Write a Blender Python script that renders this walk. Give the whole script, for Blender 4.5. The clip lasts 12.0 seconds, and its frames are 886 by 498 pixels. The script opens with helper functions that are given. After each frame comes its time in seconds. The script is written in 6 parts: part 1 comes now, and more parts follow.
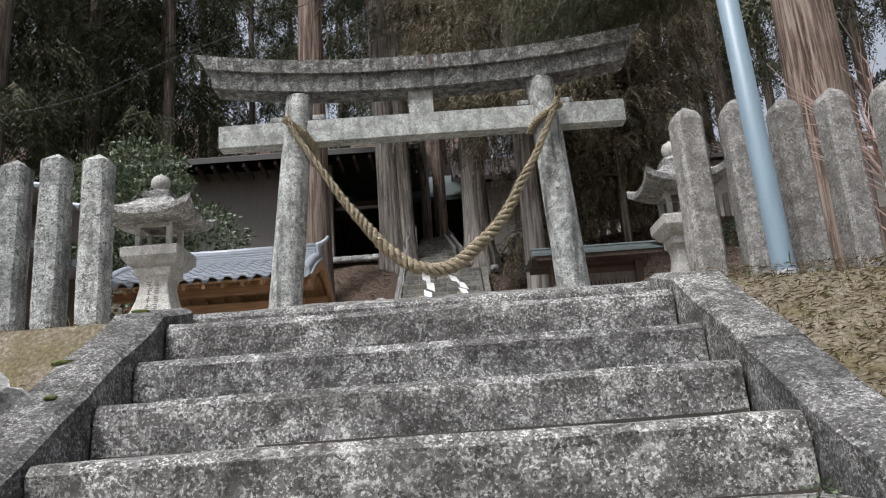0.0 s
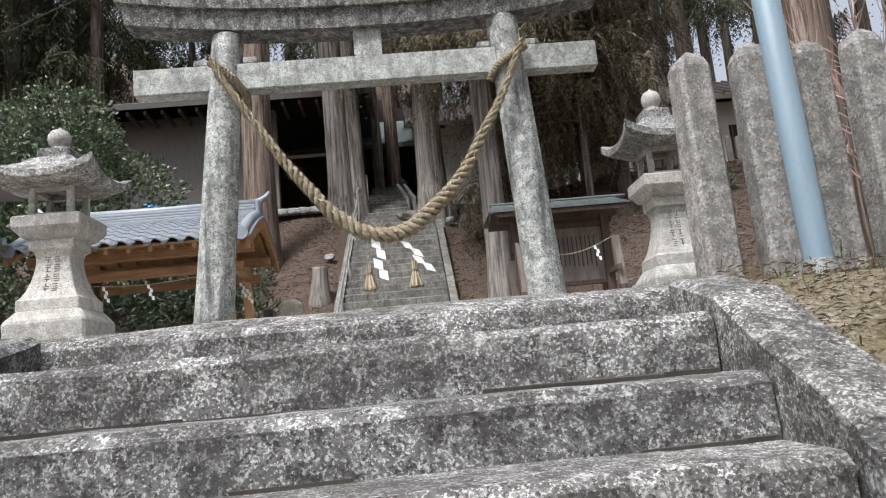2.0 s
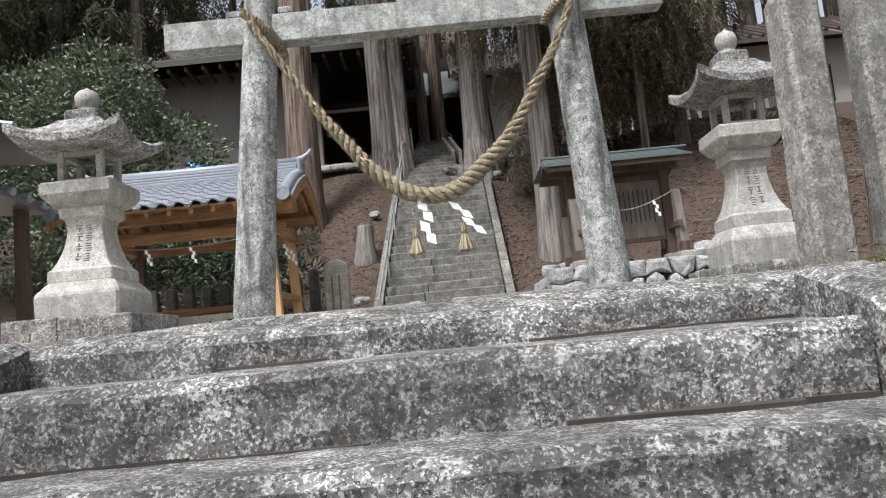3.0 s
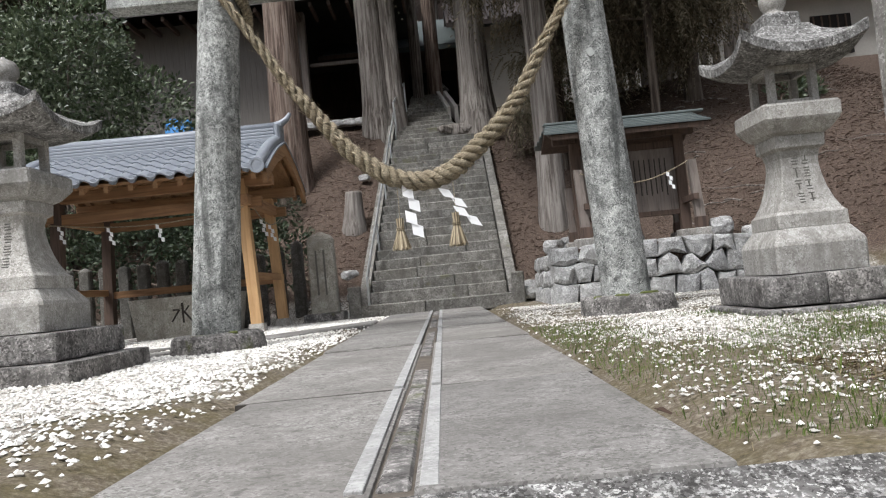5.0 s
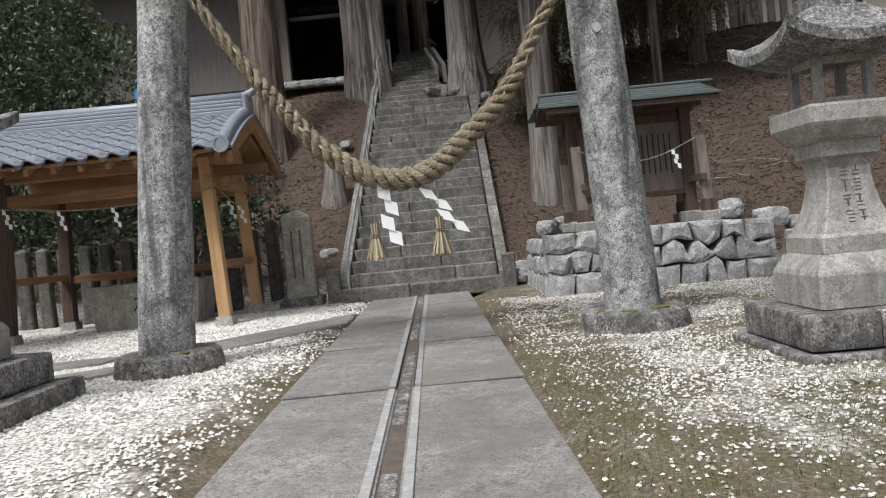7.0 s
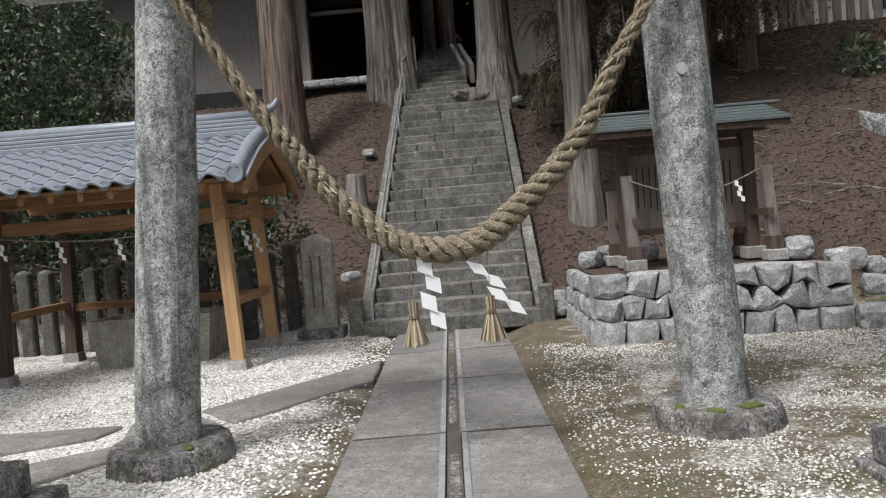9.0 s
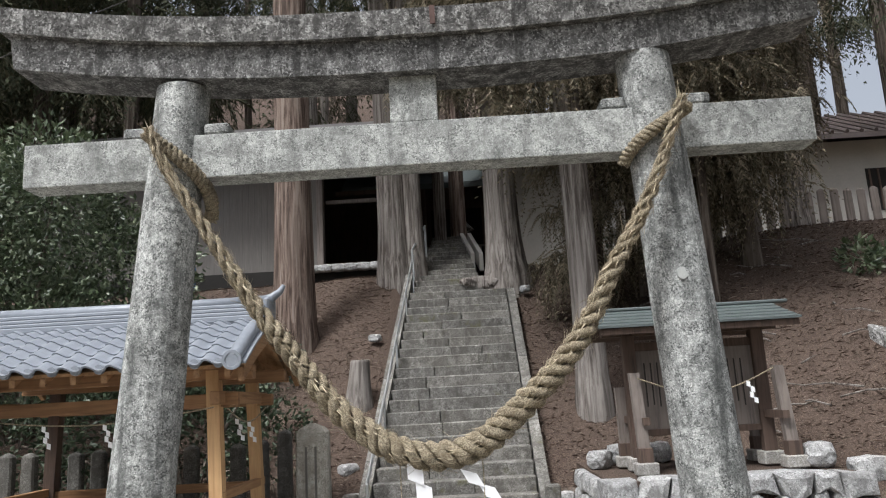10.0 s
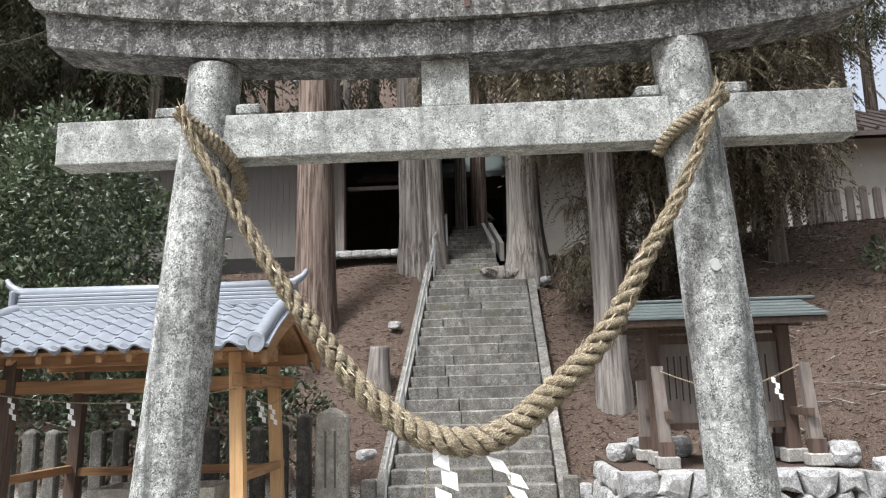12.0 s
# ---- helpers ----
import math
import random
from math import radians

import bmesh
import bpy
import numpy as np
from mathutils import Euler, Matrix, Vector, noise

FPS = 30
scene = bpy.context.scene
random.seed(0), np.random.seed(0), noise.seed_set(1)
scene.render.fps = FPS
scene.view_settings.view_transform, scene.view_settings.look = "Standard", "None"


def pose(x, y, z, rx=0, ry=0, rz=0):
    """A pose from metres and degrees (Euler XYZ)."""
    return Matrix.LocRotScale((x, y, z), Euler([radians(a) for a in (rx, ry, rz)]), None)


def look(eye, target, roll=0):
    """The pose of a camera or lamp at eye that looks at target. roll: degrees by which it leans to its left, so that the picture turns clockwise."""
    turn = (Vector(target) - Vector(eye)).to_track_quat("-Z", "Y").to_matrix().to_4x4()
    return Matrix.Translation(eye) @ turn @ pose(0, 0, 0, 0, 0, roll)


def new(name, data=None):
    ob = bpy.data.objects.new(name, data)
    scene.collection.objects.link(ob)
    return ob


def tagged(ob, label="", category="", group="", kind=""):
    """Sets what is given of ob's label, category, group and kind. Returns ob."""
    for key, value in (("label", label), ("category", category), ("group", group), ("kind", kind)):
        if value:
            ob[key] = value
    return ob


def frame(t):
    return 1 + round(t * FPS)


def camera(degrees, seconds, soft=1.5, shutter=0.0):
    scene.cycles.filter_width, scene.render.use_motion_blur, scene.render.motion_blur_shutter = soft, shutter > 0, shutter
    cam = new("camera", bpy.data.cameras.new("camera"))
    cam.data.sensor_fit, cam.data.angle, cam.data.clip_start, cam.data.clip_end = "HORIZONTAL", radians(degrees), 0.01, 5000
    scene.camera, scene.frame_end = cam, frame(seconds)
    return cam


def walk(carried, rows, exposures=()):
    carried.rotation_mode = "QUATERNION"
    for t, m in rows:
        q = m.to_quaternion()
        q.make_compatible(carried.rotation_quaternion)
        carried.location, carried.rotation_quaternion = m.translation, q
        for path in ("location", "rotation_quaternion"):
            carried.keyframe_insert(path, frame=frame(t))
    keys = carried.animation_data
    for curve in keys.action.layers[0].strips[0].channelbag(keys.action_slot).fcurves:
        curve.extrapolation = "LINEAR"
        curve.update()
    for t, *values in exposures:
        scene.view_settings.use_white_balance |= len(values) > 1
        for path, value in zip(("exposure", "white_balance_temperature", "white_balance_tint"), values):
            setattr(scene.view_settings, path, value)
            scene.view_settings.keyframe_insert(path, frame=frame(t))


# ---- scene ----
cam = camera(60.8, 12.0, soft=1.15)
# the plan below is drawn in units of this many metres
SIZE = 1.12
PATH = [
    (0, (0.084, -0.076, -0.618), (0.096, 1.86, -0.117), -4.2),
    (0.5, (0.128, 0.07, -0.585), (0.246, 2.009, -0.11), -3.7),
    (1, (0.167, 0.294, -0.475), (0.28, 2.25, -0.072), -4.3),
    (1.5, (0.114, 0.521, -0.349), (0.216, 2.485, 0.013), -4.3),
    (2, (0.118, 0.704, -0.243), (0.241, 2.67, 0.103), -5.4),
    (2.5, (0.114, 0.879, -0.165), (0.135, 2.852, 0.163), -4.8),
    (2.7, (0.098, 0.975, -0.14), (0.104, 2.954, 0.145), -5.2),
    (4.3, (0.14, 1.677, 0.2), (0.105, 3.67, 0.367), -5.6),
    (4.5, (0.143, 1.745, 0.228), (0.115, 3.738, 0.383), -5.2),
    (5, (0.197, 1.937, 0.335), (0.181, 3.935, 0.429), -5.5),
    (5.5, (0.184, 2.126, 0.418), (0.125, 4.124, 0.48), -4.7),
    (6, (0.193, 2.327, 0.563), (0.213, 4.327, 0.583), -2.8),
    (6.5, (0.253, 2.501, 0.699), (0.271, 4.501, 0.698), -4.9),
    (6.7, (0.278, 2.558, 0.7), (0.282, 4.558, 0.687), -5.8),
    (8.3, (0.174, 3.117, 1.081), (0.141, 5.107, 0.879), -2.3),
    (8.5, (0.153, 3.214, 1.104), (0.098, 5.202, 0.89), -3.0),
    (9, (0.134, 3.414, 1.257), (0.088, 5.411, 1.177), -4.7),
    (9.5, (0.201, 3.495, 1.31), (0.166, 5.491, 1.43), -2.8),
    (10, (0.216, 3.524, 1.351), (0.174, 5.484, 1.748), -3.2),
    (10.5, (0.189, 3.533, 1.363), (0.141, 5.467, 1.87), -1.5),
    (11, (0.163, 3.545, 1.353), (0.1, 5.488, 1.822), -1.6),
    (11.5, (0.153, 3.553, 1.342), (0.076, 5.515, 1.726), -1.2),
    (12, (0.151, 3.553, 1.335), (0.061, 5.515, 1.708), -1.6),
]
EXPO = [(0, 0.40), (0.5, 0.58), (1, 0.63), (2, 0.68), (2.5, 0.68), (4.5, 0.38), (5.5, 0.21), (6.5, 0.11), (8.5, -0.06), (9.0, 0.03), (9.5, 0.17), (10.2, 0.55), (10.6, 0.78), (11.2, 0.9), (12, 0.95)]
walk(cam, [(t, look(Vector(eye) * SIZE, Vector(target) * SIZE, roll)) for t, eye, target, roll in PATH], [(t, e, 6180, 10) for t, e in EXPO])

# ---- world, sun, exposure ----
world = bpy.data.worlds.new("world")
scene.world = world
world.use_nodes = True
_wn = world.node_tree
_sky = _wn.nodes.new("ShaderNodeTexSky")
_sky.sky_type = "NISHITA"
_sky.sun_disc = False
_sky.sun_elevation, _sky.sun_rotation = radians(66), radians(220)
_sky.air_density, _sky.dust_density, _sky.ozone_density = 1.0, 7.0, 0.3
_wn.nodes["Background"].inputs["Strength"].default_value = 0.15
# thin bright cloud takes most of the blue out of the sky
_pale = _wn.nodes.new("ShaderNodeHueSaturation")
_pale.inputs["Saturation"].default_value = 0.35
_wn.links.new(_sky.outputs[0], _pale.inputs["Color"])
_wn.links.new(_pale.outputs[0], _wn.nodes["Background"].inputs["Color"])
_sun = bpy.data.lights.new("sun", "SUN")
_sun.energy, _sun.angle, _sun.color = 2.4, radians(12), (1.0, 0.985, 0.955)
sun = new("sun", _sun)
sun.matrix_world = look((-9, -6, 22), (0, 5, 0))


# ---- materials ----
def nodes_of(name):
    m = bpy.data.materials.new(name)
    m.use_nodes = True
    t = m.node_tree
    return m, t, t.nodes["Principled BSDF"]


def ramp(t, src, stops):
    r = t.nodes.new("ShaderNodeValToRGB")
    e = r.color_ramp.elements
    while len(e) < len(stops):
        e.new(0.5)
    for i, (p, c) in enumerate(stops):
        e[i].position = p
        e[i].color = (*c, 1) if len(c) == 3 else c
    t.links.new(src, r.inputs[0])
    return r.outputs[0]


def noise_tex(t, vec, scale, detail=4, rough=0.6, distort=0.0):
    n = t.nodes.new("ShaderNodeTexNoise")
    n.inputs["Scale"].default_value = scale
    n.inputs["Detail"].default_value = detail
    n.inputs["Roughness"].default_value = rough
    n.inputs["Distortion"].default_value = distort
    t.links.new(vec, n.inputs["Vector"])
    return n.outputs[0]


def mixc(t, fac, a, b, mode="MIX"):
    n = t.nodes.new("ShaderNodeMix")
    n.data_type, n.blend_type = "RGBA", mode
    if isinstance(fac, float):
        n.inputs[0].default_value = fac
    else:
        t.links.new(fac, n.inputs[0])
    for i, v in ((6, a), (7, b)):
        if isinstance(v, tuple):
            n.inputs[i].default_value = (*v, 1)
        else:
            t.links.new(v, n.inputs[i])
    return n.outputs[2]


def coords(t, stretch=(1, 1, 1), shift=True, world_space=False):
    """Object coordinates in metres, moved by a random amount for each object."""
    if world_space:
        src = t.nodes.new("ShaderNodeNewGeometry").outputs["Position"]
    else:
        src = t.nodes.new("ShaderNodeTexCoord").outputs["Object"]
    mp = t.nodes.new("ShaderNodeMapping")
    mp.inputs["Scale"].default_value = tuple(v / SIZE for v in stretch) if world_space else stretch
    t.links.new(src, mp.inputs["Vector"])
    if shift and not world_space:
        info = t.nodes.new("ShaderNodeObjectInfo")
        mul = t.nodes.new("ShaderNodeMath")
        mul.operation = "MULTIPLY"
        mul.inputs[1].default_value = 37.0
        t.links.new(info.outputs["Random"], mul.inputs[0])
        comb = t.nodes.new("ShaderNodeCombineXYZ")
        for i in range(3):
            t.links.new(mul.outputs[0], comb.inputs[i])
        t.links.new(comb.outputs[0], mp.inputs["Location"])
    return mp.outputs[0]


def bump(t, bsdf, height, strength=0.4, dist=0.01):
    b = t.nodes.new("ShaderNodeBump")
    b.inputs["Strength"].default_value = strength
    b.inputs["Distance"].default_value = dist
    t.links.new(height, b.inputs["Height"])
    t.links.new(b.outputs[0], bsdf.inputs["Normal"])


def stone(name, base, dark, light, blotch=5.0, dirt=0.5, lichen=0.5, moss=None, world_space=False, rough=0.9, grain=48.0, strong=0.5, streak=0.6):
    """Weathered granite: crystal grain, dark blotches of dirt, pale lichen and, if given, moss."""
    m, t, b = nodes_of(name)
    v = coords(t, world_space=world_space)
    g1 = noise_tex(t, v, grain, 3, 0.6, 0.2)
    g2 = noise_tex(t, v, grain * 0.2, 8, 0.75, 0.8)
    g = mixc(t, 0.5, g1, g2)
    col = ramp(t, g2, [(0.38, tuple(0.5 * (a + c) for a, c in zip(dark, base))), (0.5, base), (0.62, tuple(0.6 * a + 0.4 * c for a, c in zip(base, light)))])
    # crisp pale and dark crystals and lichen specks, clustered
    pale = mixc(t, 0.35, g1, g2)
    col = mixc(t, ramp(t, pale, [(0.525, (0, 0, 0)), (0.56, (0.85, 0.85, 0.85))]), col, light)
    d1 = noise_tex(t, v, grain * 0.8, 3, 0.6, 0.5)
    d2 = mixc(t, 0.4, d1, noise_tex(t, v, grain * 0.13, 5, 0.7))
    col = mixc(t, ramp(t, d2, [(0.53, (0, 0, 0)), (0.57, (0.85, 0.85, 0.85))]), col, dark)
    big = noise_tex(t, v, blotch, 6, 0.68, 0.3)
    k = 0.62 - 0.24 * dirt
    col = mixc(t, ramp(t, big, [(k - 0.10, (0, 0, 0)), (k + 0.12, (0.7, 0.7, 0.7))]), col, tuple(c * 1.15 for c in dark))
    v2 = noise_tex(t, v, blotch * 3.3, 8, 0.75, 0.6)
    k2 = 0.76 - 0.18 * lichen
    col = mixc(t, ramp(t, v2, [(k2 - 0.03, (0, 0, 0)), (k2 + 0.06, (0.8, 0.8, 0.8))]), col, light)
    spots = noise_tex(t, v, blotch * 11, 3, 0.6)
    col = mixc(t, ramp(t, spots, [(0.64, (0, 0, 0)), (0.70, (0.6, 0.6, 0.6))]), col, tuple(c * 0.7 for c in dark))
    if not world_space:
        run = noise_tex(t, coords(t, stretch=(9, 9, 0.9)), 1.0, 5, 0.65, 0.3)
        col = mixc(t, ramp(t, run, [(0.50, (0, 0, 0)), (0.68, (streak, streak, streak))]), col, tuple(c * 0.9 for c in dark))
    info = t.nodes.new("ShaderNodeObjectInfo")
    each = ramp(t, info.outputs["Random"], [(0.0, (0.84, 0.84, 0.85)), (1.0, (1.10, 1.09, 1.08))])
    col = mixc(t, 1.0, col, each, "MULTIPLY")
    if moss:
        v3 = noise_tex(t, v, 2.3, 6, 0.7)
        col = mixc(t, ramp(t, v3, [(0.60, (0, 0, 0)), (0.68, (0.8, 0.8, 0.8))]), col, moss)
    t.links.new(col, b.inputs["Base Color"])
    b.inputs["Roughness"].default_value = rough
    b.inputs["Specular IOR Level"].default_value = 0.25
    h = mixc(t, 0.45, g, v2)
    bump(t, b, h, strong, 0.012)
    return m


def wood(name, base, dark, axis=2, rough=0.75, scale=1.0, grey=None):
    """Sawn timber with grain along one axis."""
    m, t, b = nodes_of(name)
    st = [26 * scale] * 3
    st[axis] = 1.3 * scale
    v = coords(t, stretch=tuple(st))
    g = noise_tex(t, v, 1.0, 5, 0.65, 0.8)
    col = ramp(t, g, [(0.3, dark), (0.52, base), (0.75, tuple(min(1, c * 1.18) for c in base))])
    big = noise_tex(t, coords(t), 2.2, 4, 0.6)
    col = mixc(t, ramp(t, big, [(0.45, (0, 0, 0)), (0.72, (0.6, 0.6, 0.6))]), col, grey or dark)
    t.links.new(col, b.inputs["Base Color"])
    b.inputs["Roughness"].default_value = rough
    b.inputs["Specular IOR Level"].default_value = 0.3
    bump(t, b, g, 0.35, 0.004)
    return m


def plain(name, base, vary=0.15, rough=0.7, scale=6.0, metal=0.0, bumpy=0.15, stretch=(1, 1, 1), alpha_random=False):
    m, t, b = nodes_of(name)
    v = coords(t, stretch=stretch)
    n1 = noise_tex(t, v, scale, 6, 0.65)
    n2 = noise_tex(t, v, scale * 14, 3, 0.6)
    mix = mixc(t, 0.35, n1, n2)
    col = ramp(t, mix, [(0.3, tuple(c * (1 - vary) for c in base)), (0.55, base), (0.75, tuple(min(1, c * (1 + vary)) for c in base))])
    t.links.new(col, b.inputs["Base Color"])
    b.inputs["Roughness"].default_value, b.inputs["Metallic"].default_value = rough, metal
    bump(t, b, mix, bumpy, 0.006)
    return m


def islands(name, stops, rough=0.8, spec=0.2, trans=0.0):
    """Colour chosen at random for each loose piece of the mesh."""
    m, t, b = nodes_of(name)
    geo = t.nodes.new("ShaderNodeNewGeometry")
    col = ramp(t, geo.outputs["Random Per Island"], stops)
    t.links.new(col, b.inputs["Base Color"])
    b.inputs["Roughness"].default_value = rough
    b.inputs["Specular IOR Level"].default_value = spec
    if trans:
        b.inputs["Transmission Weight"].default_value = 0.0
        tr = t.nodes.new("ShaderNodeBsdfTranslucent")
        t.links.new(col, tr.inputs["Color"])
        mx = t.nodes.new("ShaderNodeMixShader")
        mx.inputs[0].default_value = trans
        t.links.new(b.outputs[0], mx.inputs[1])
        t.links.new(tr.outputs[0], mx.inputs[2])
        t.links.new(mx.outputs[0], t.nodes["Material Output"].inputs["Surface"])
    return m


def bark(name, base, dark, light):
    m, t, b = nodes_of(name)
    v = coords(t, stretch=(11, 11, 0.55))
    g = noise_tex(t, v, 1.6, 7, 0.68, 0.5)
    col = ramp(t, g, [(0.41, dark), (0.5, base), (0.59, light)])
    big = noise_tex(t, coords(t, stretch=(1, 1, 0.35)), 1.7, 5, 0.6)
    col = mixc(t, ramp(t, big, [(0.42, (0, 0, 0)), (0.66, (0.65, 0.65, 0.65))]), col, tuple(0.5 * (a + c) for a, c in zip(dark, light)))
    t.links.new(col, b.inputs["Base Color"])
    b.inputs["Roughness"].default_value = 0.95
    b.inputs["Specular IOR Level"].default_value = 0.1
    bump(t, b, g, 0.9, 0.03)
    return m


M_STEP = stone("step_granite", (0.165, 0.160, 0.153), (0.030, 0.028, 0.026), (0.62, 0.615, 0.59), 5.0, 0.58, 0.5, world_space=True, strong=1.0, grain=120.0)
M_CURB = stone("curb_granite", (0.125, 0.121, 0.115), (0.026, 0.025, 0.023), (0.45, 0.445, 0.43), 4.0, 0.62, 0.4, world_space=True, strong=1.0, grain=110.0)
M_TORII = stone("torii_granite", (0.35, 0.36, 0.345), (0.055, 0.058, 0.055), (0.70, 0.71, 0.68), 6.5, 0.34, 0.72, grain=130.0, streak=0.8, strong=0.7)
M_NUKI = stone("tie_beam_granite", (0.34, 0.35, 0.335), (0.11, 0.114, 0.108), (0.58, 0.595, 0.57), 6.0, 0.3, 0.5, grain=120.0, streak=0.5)
M_KASA = stone("beam_granite", (0.20, 0.197, 0.19), (0.034, 0.033, 0.031), (0.54, 0.54, 0.52), 11.0, 0.6, 0.55, grain=80.0, streak=0.85)
M_LANT = stone("lantern_granite", (0.355, 0.343, 0.315), (0.20, 0.19, 0.172), (0.52, 0.51, 0.485), 4.0, 0.2, 0.15, strong=0.3, grain=120.0)
M_LROOF = stone("lantern_roof_granite", (0.23, 0.225, 0.215), (0.045, 0.043, 0.04), (0.56, 0.56, 0.54), 8.0, 0.45, 0.55, grain=80.0)
M_BASE = stone("base_granite", (0.24, 0.232, 0.218), (0.048, 0.045, 0.042), (0.52, 0.49, 0.47), 9.0, 0.55, 0.5, moss=(0.08, 0.09, 0.028), grain=75.0)
M_POST = stone("fence_granite", (0.27, 0.258, 0.24), (0.12, 0.113, 0.104), (0.46, 0.45, 0.42), 12.0, 0.35, 0.35, grain=80.0, strong=0.9)
M_SLAB = stone("paving_granite", (0.238, 0.229, 0.214), (0.115, 0.109, 0.10), (0.34, 0.33, 0.312), 1.7, 0.50, 0.1, strong=0.3, grain=110.0, streak=0.25)
M_MARGIN = stone("paving_margin", (0.315, 0.315, 0.308), (0.22, 0.22, 0.215), (0.38, 0.38, 0.37), 5.0, 0.3, 0.1, strong=0.2, grain=90.0)
M_FAR = stone("stair_granite", (0.195, 0.186, 0.168), (0.070, 0.066, 0.057), (0.36, 0.352, 0.33), 3.0, 0.5, 0.3, moss=(0.10, 0.098, 0.055), grain=80.0)
M_WALL = stone("rubble_granite", (0.37, 0.372, 0.365), (0.17, 0.168, 0.162), (0.60, 0.60, 0.59), 5.0, 0.3, 0.35, grain=70.0)
M_GROOVE = plain("dark_groove", (0.045, 0.038, 0.031), 0.5, 0.95, 12)
M_EARTH = plain("slope_earth", (0.115, 0.075, 0.058), 0.5, 0.98, 2.2, bumpy=0.7)
M_GROUND = None
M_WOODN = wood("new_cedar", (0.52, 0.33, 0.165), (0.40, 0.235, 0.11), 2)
M_WOODX = wood("cedar_beam", (0.30, 0.17, 0.085), (0.17, 0.09, 0.045), 0)
M_WOODY = wood("cedar_rafter", (0.36, 0.21, 0.105), (0.22, 0.12, 0.06), 1)
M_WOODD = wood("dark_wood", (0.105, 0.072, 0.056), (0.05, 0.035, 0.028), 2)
M_WOODG = wood("grey_wood", (0.20, 0.17, 0.15), (0.10, 0.085, 0.075), 2)
M_TILE = plain("roof_tile_glaze", (0.23, 0.25, 0.28), 0.2, 0.38, 9.0, bumpy=0.1)
M_TILEB = plain("brown_roof_tile", (0.115, 0.092, 0.085), 0.3, 0.45, 9.0)
M_STELE = stone("stele_granite", (0.42, 0.40, 0.345), (0.22, 0.205, 0.17), (0.56, 0.545, 0.49), 6.0, 0.3, 0.35, grain=90.0)
M_COPPER = plain("patina_sheet", (0.088, 0.105, 0.103), 0.28, 0.55, 5.0, metal=0.0, stretch=(1, 6, 6))
M_BLUE = plain("blue_paint", (0.175, 0.24, 0.29), 0.16, 0.45, 5.0, stretch=(3, 3, 0.6))
M_PAPER = plain("white_paper", (0.85, 0.85, 0.85), 0.03, 0.8, 10.0, bumpy=0.02)
M_STRAW = islands("straw", [(0.0, (0.12, 0.092, 0.058)), (0.5, (0.31, 0.25, 0.16)), (1.0, (0.58, 0.50, 0.36))], 0.7, 0.3)
M_PLASTER = plain("pale_plaster", (0.46, 0.44, 0.40), 0.14, 0.9, 1.5)
M_GREYWALL = plain("grey_board_wall", (0.165, 0.152, 0.138), 0.25, 0.85, 3.0, stretch=(14, 14, 1))
# near black: darkness of unlit rooms, put into the colour
M_DARK = plain("unlit_interior_black", (0.02, 0.018, 0.016), 0.3, 0.95, 4.0)
M_ROOFD = plain("dark_roof", (0.06, 0.056, 0.053), 0.3, 0.8, 5.0)
M_STEEL = plain("galvanised_steel", (0.55, 0.56, 0.56), 0.12, 0.38, 8.0, metal=0.85)
M_BARKR = bark("red_cedar_bark", (0.15, 0.108, 0.088), (0.055, 0.039, 0.032), (0.27, 0.22, 0.185))
M_BARKG = bark("grey_cedar_bark", (0.185, 0.165, 0.148), (0.075, 0.063, 0.055), (0.31, 0.285, 0.26))
M_BARKD = bark("dark_bark", (0.10, 0.08, 0.065), (0.04, 0.032, 0.027), (0.18, 0.155, 0.13))
M_LEAF = islands("evergreen_leaf", [(0.0, (0.030, 0.046, 0.022)), (0.55, (0.075, 0.105, 0.05)), (1.0, (0.20, 0.23, 0.15))], 0.42, 0.5, 0.15)
M_NEEDLE = islands("cedar_needle", [(0.0, (0.034, 0.043, 0.025)), (0.6, (0.078, 0.086, 0.050)), (1.0, (0.14, 0.128, 0.082))], 0.75, 0.2, 0.2)
M_BROWN = islands("brown_cedar_frond", [(0.0, (0.06, 0.058, 0.036)), (0.5, (0.155, 0.135, 0.092)), (1.0, (0.29, 0.245, 0.18))], 0.8, 0.2, 0.3)
# darker copy of the evergreen leaf, with shade put into its colour
M_SHADELEAF = islands("shaded_evergreen_leaf", [(0.0, (0.016, 0.026, 0.013)), (0.7, (0.036, 0.054, 0.026)), (1.0, (0.075, 0.095, 0.055))], 0.5, 0.35, 0.1)
M_LITTER = islands("leaf_litter", [(0.0, (0.05, 0.033, 0.026)), (0.5, (0.095, 0.064, 0.050)), (0.82, (0.16, 0.118, 0.092)), (1.0, (0.40, 0.35, 0.29))], 0.9, 0.1)
M_GRAVEL = islands("white_gravel", [(0.0, (0.46, 0.44, 0.40)), (0.4, (0.68, 0.66, 0.61)), (1.0, (0.86, 0.84, 0.80))], 0.8, 0.2)
M_GRIT = islands("dirty_gravel", [(0.0, (0.26, 0.25, 0.22)), (0.4, (0.50, 0.48, 0.44)), (1.0, (0.80, 0.78, 0.73))], 0.85, 0.2)
M_GRASS = islands("dry_grass", [(0.0, (0.075, 0.058, 0.033)), (0.5, (0.155, 0.122, 0.072)), (1.0, (0.33, 0.275, 0.175))], 0.85, 0.1, 0.2)
M_GREEN = islands("green_grass", [(0.0, (0.05, 0.085, 0.02)), (1.0, (0.15, 0.20, 0.055))], 0.8, 0.1, 0.2)
M_RED = plain("rust_stain_plate", (0.09, 0.05, 0.04), 0.3, 0.8, 20.0)
M_SHOOT = plain("reddish_twig", (0.30, 0.205, 0.18), 0.25, 0.7, 12.0)
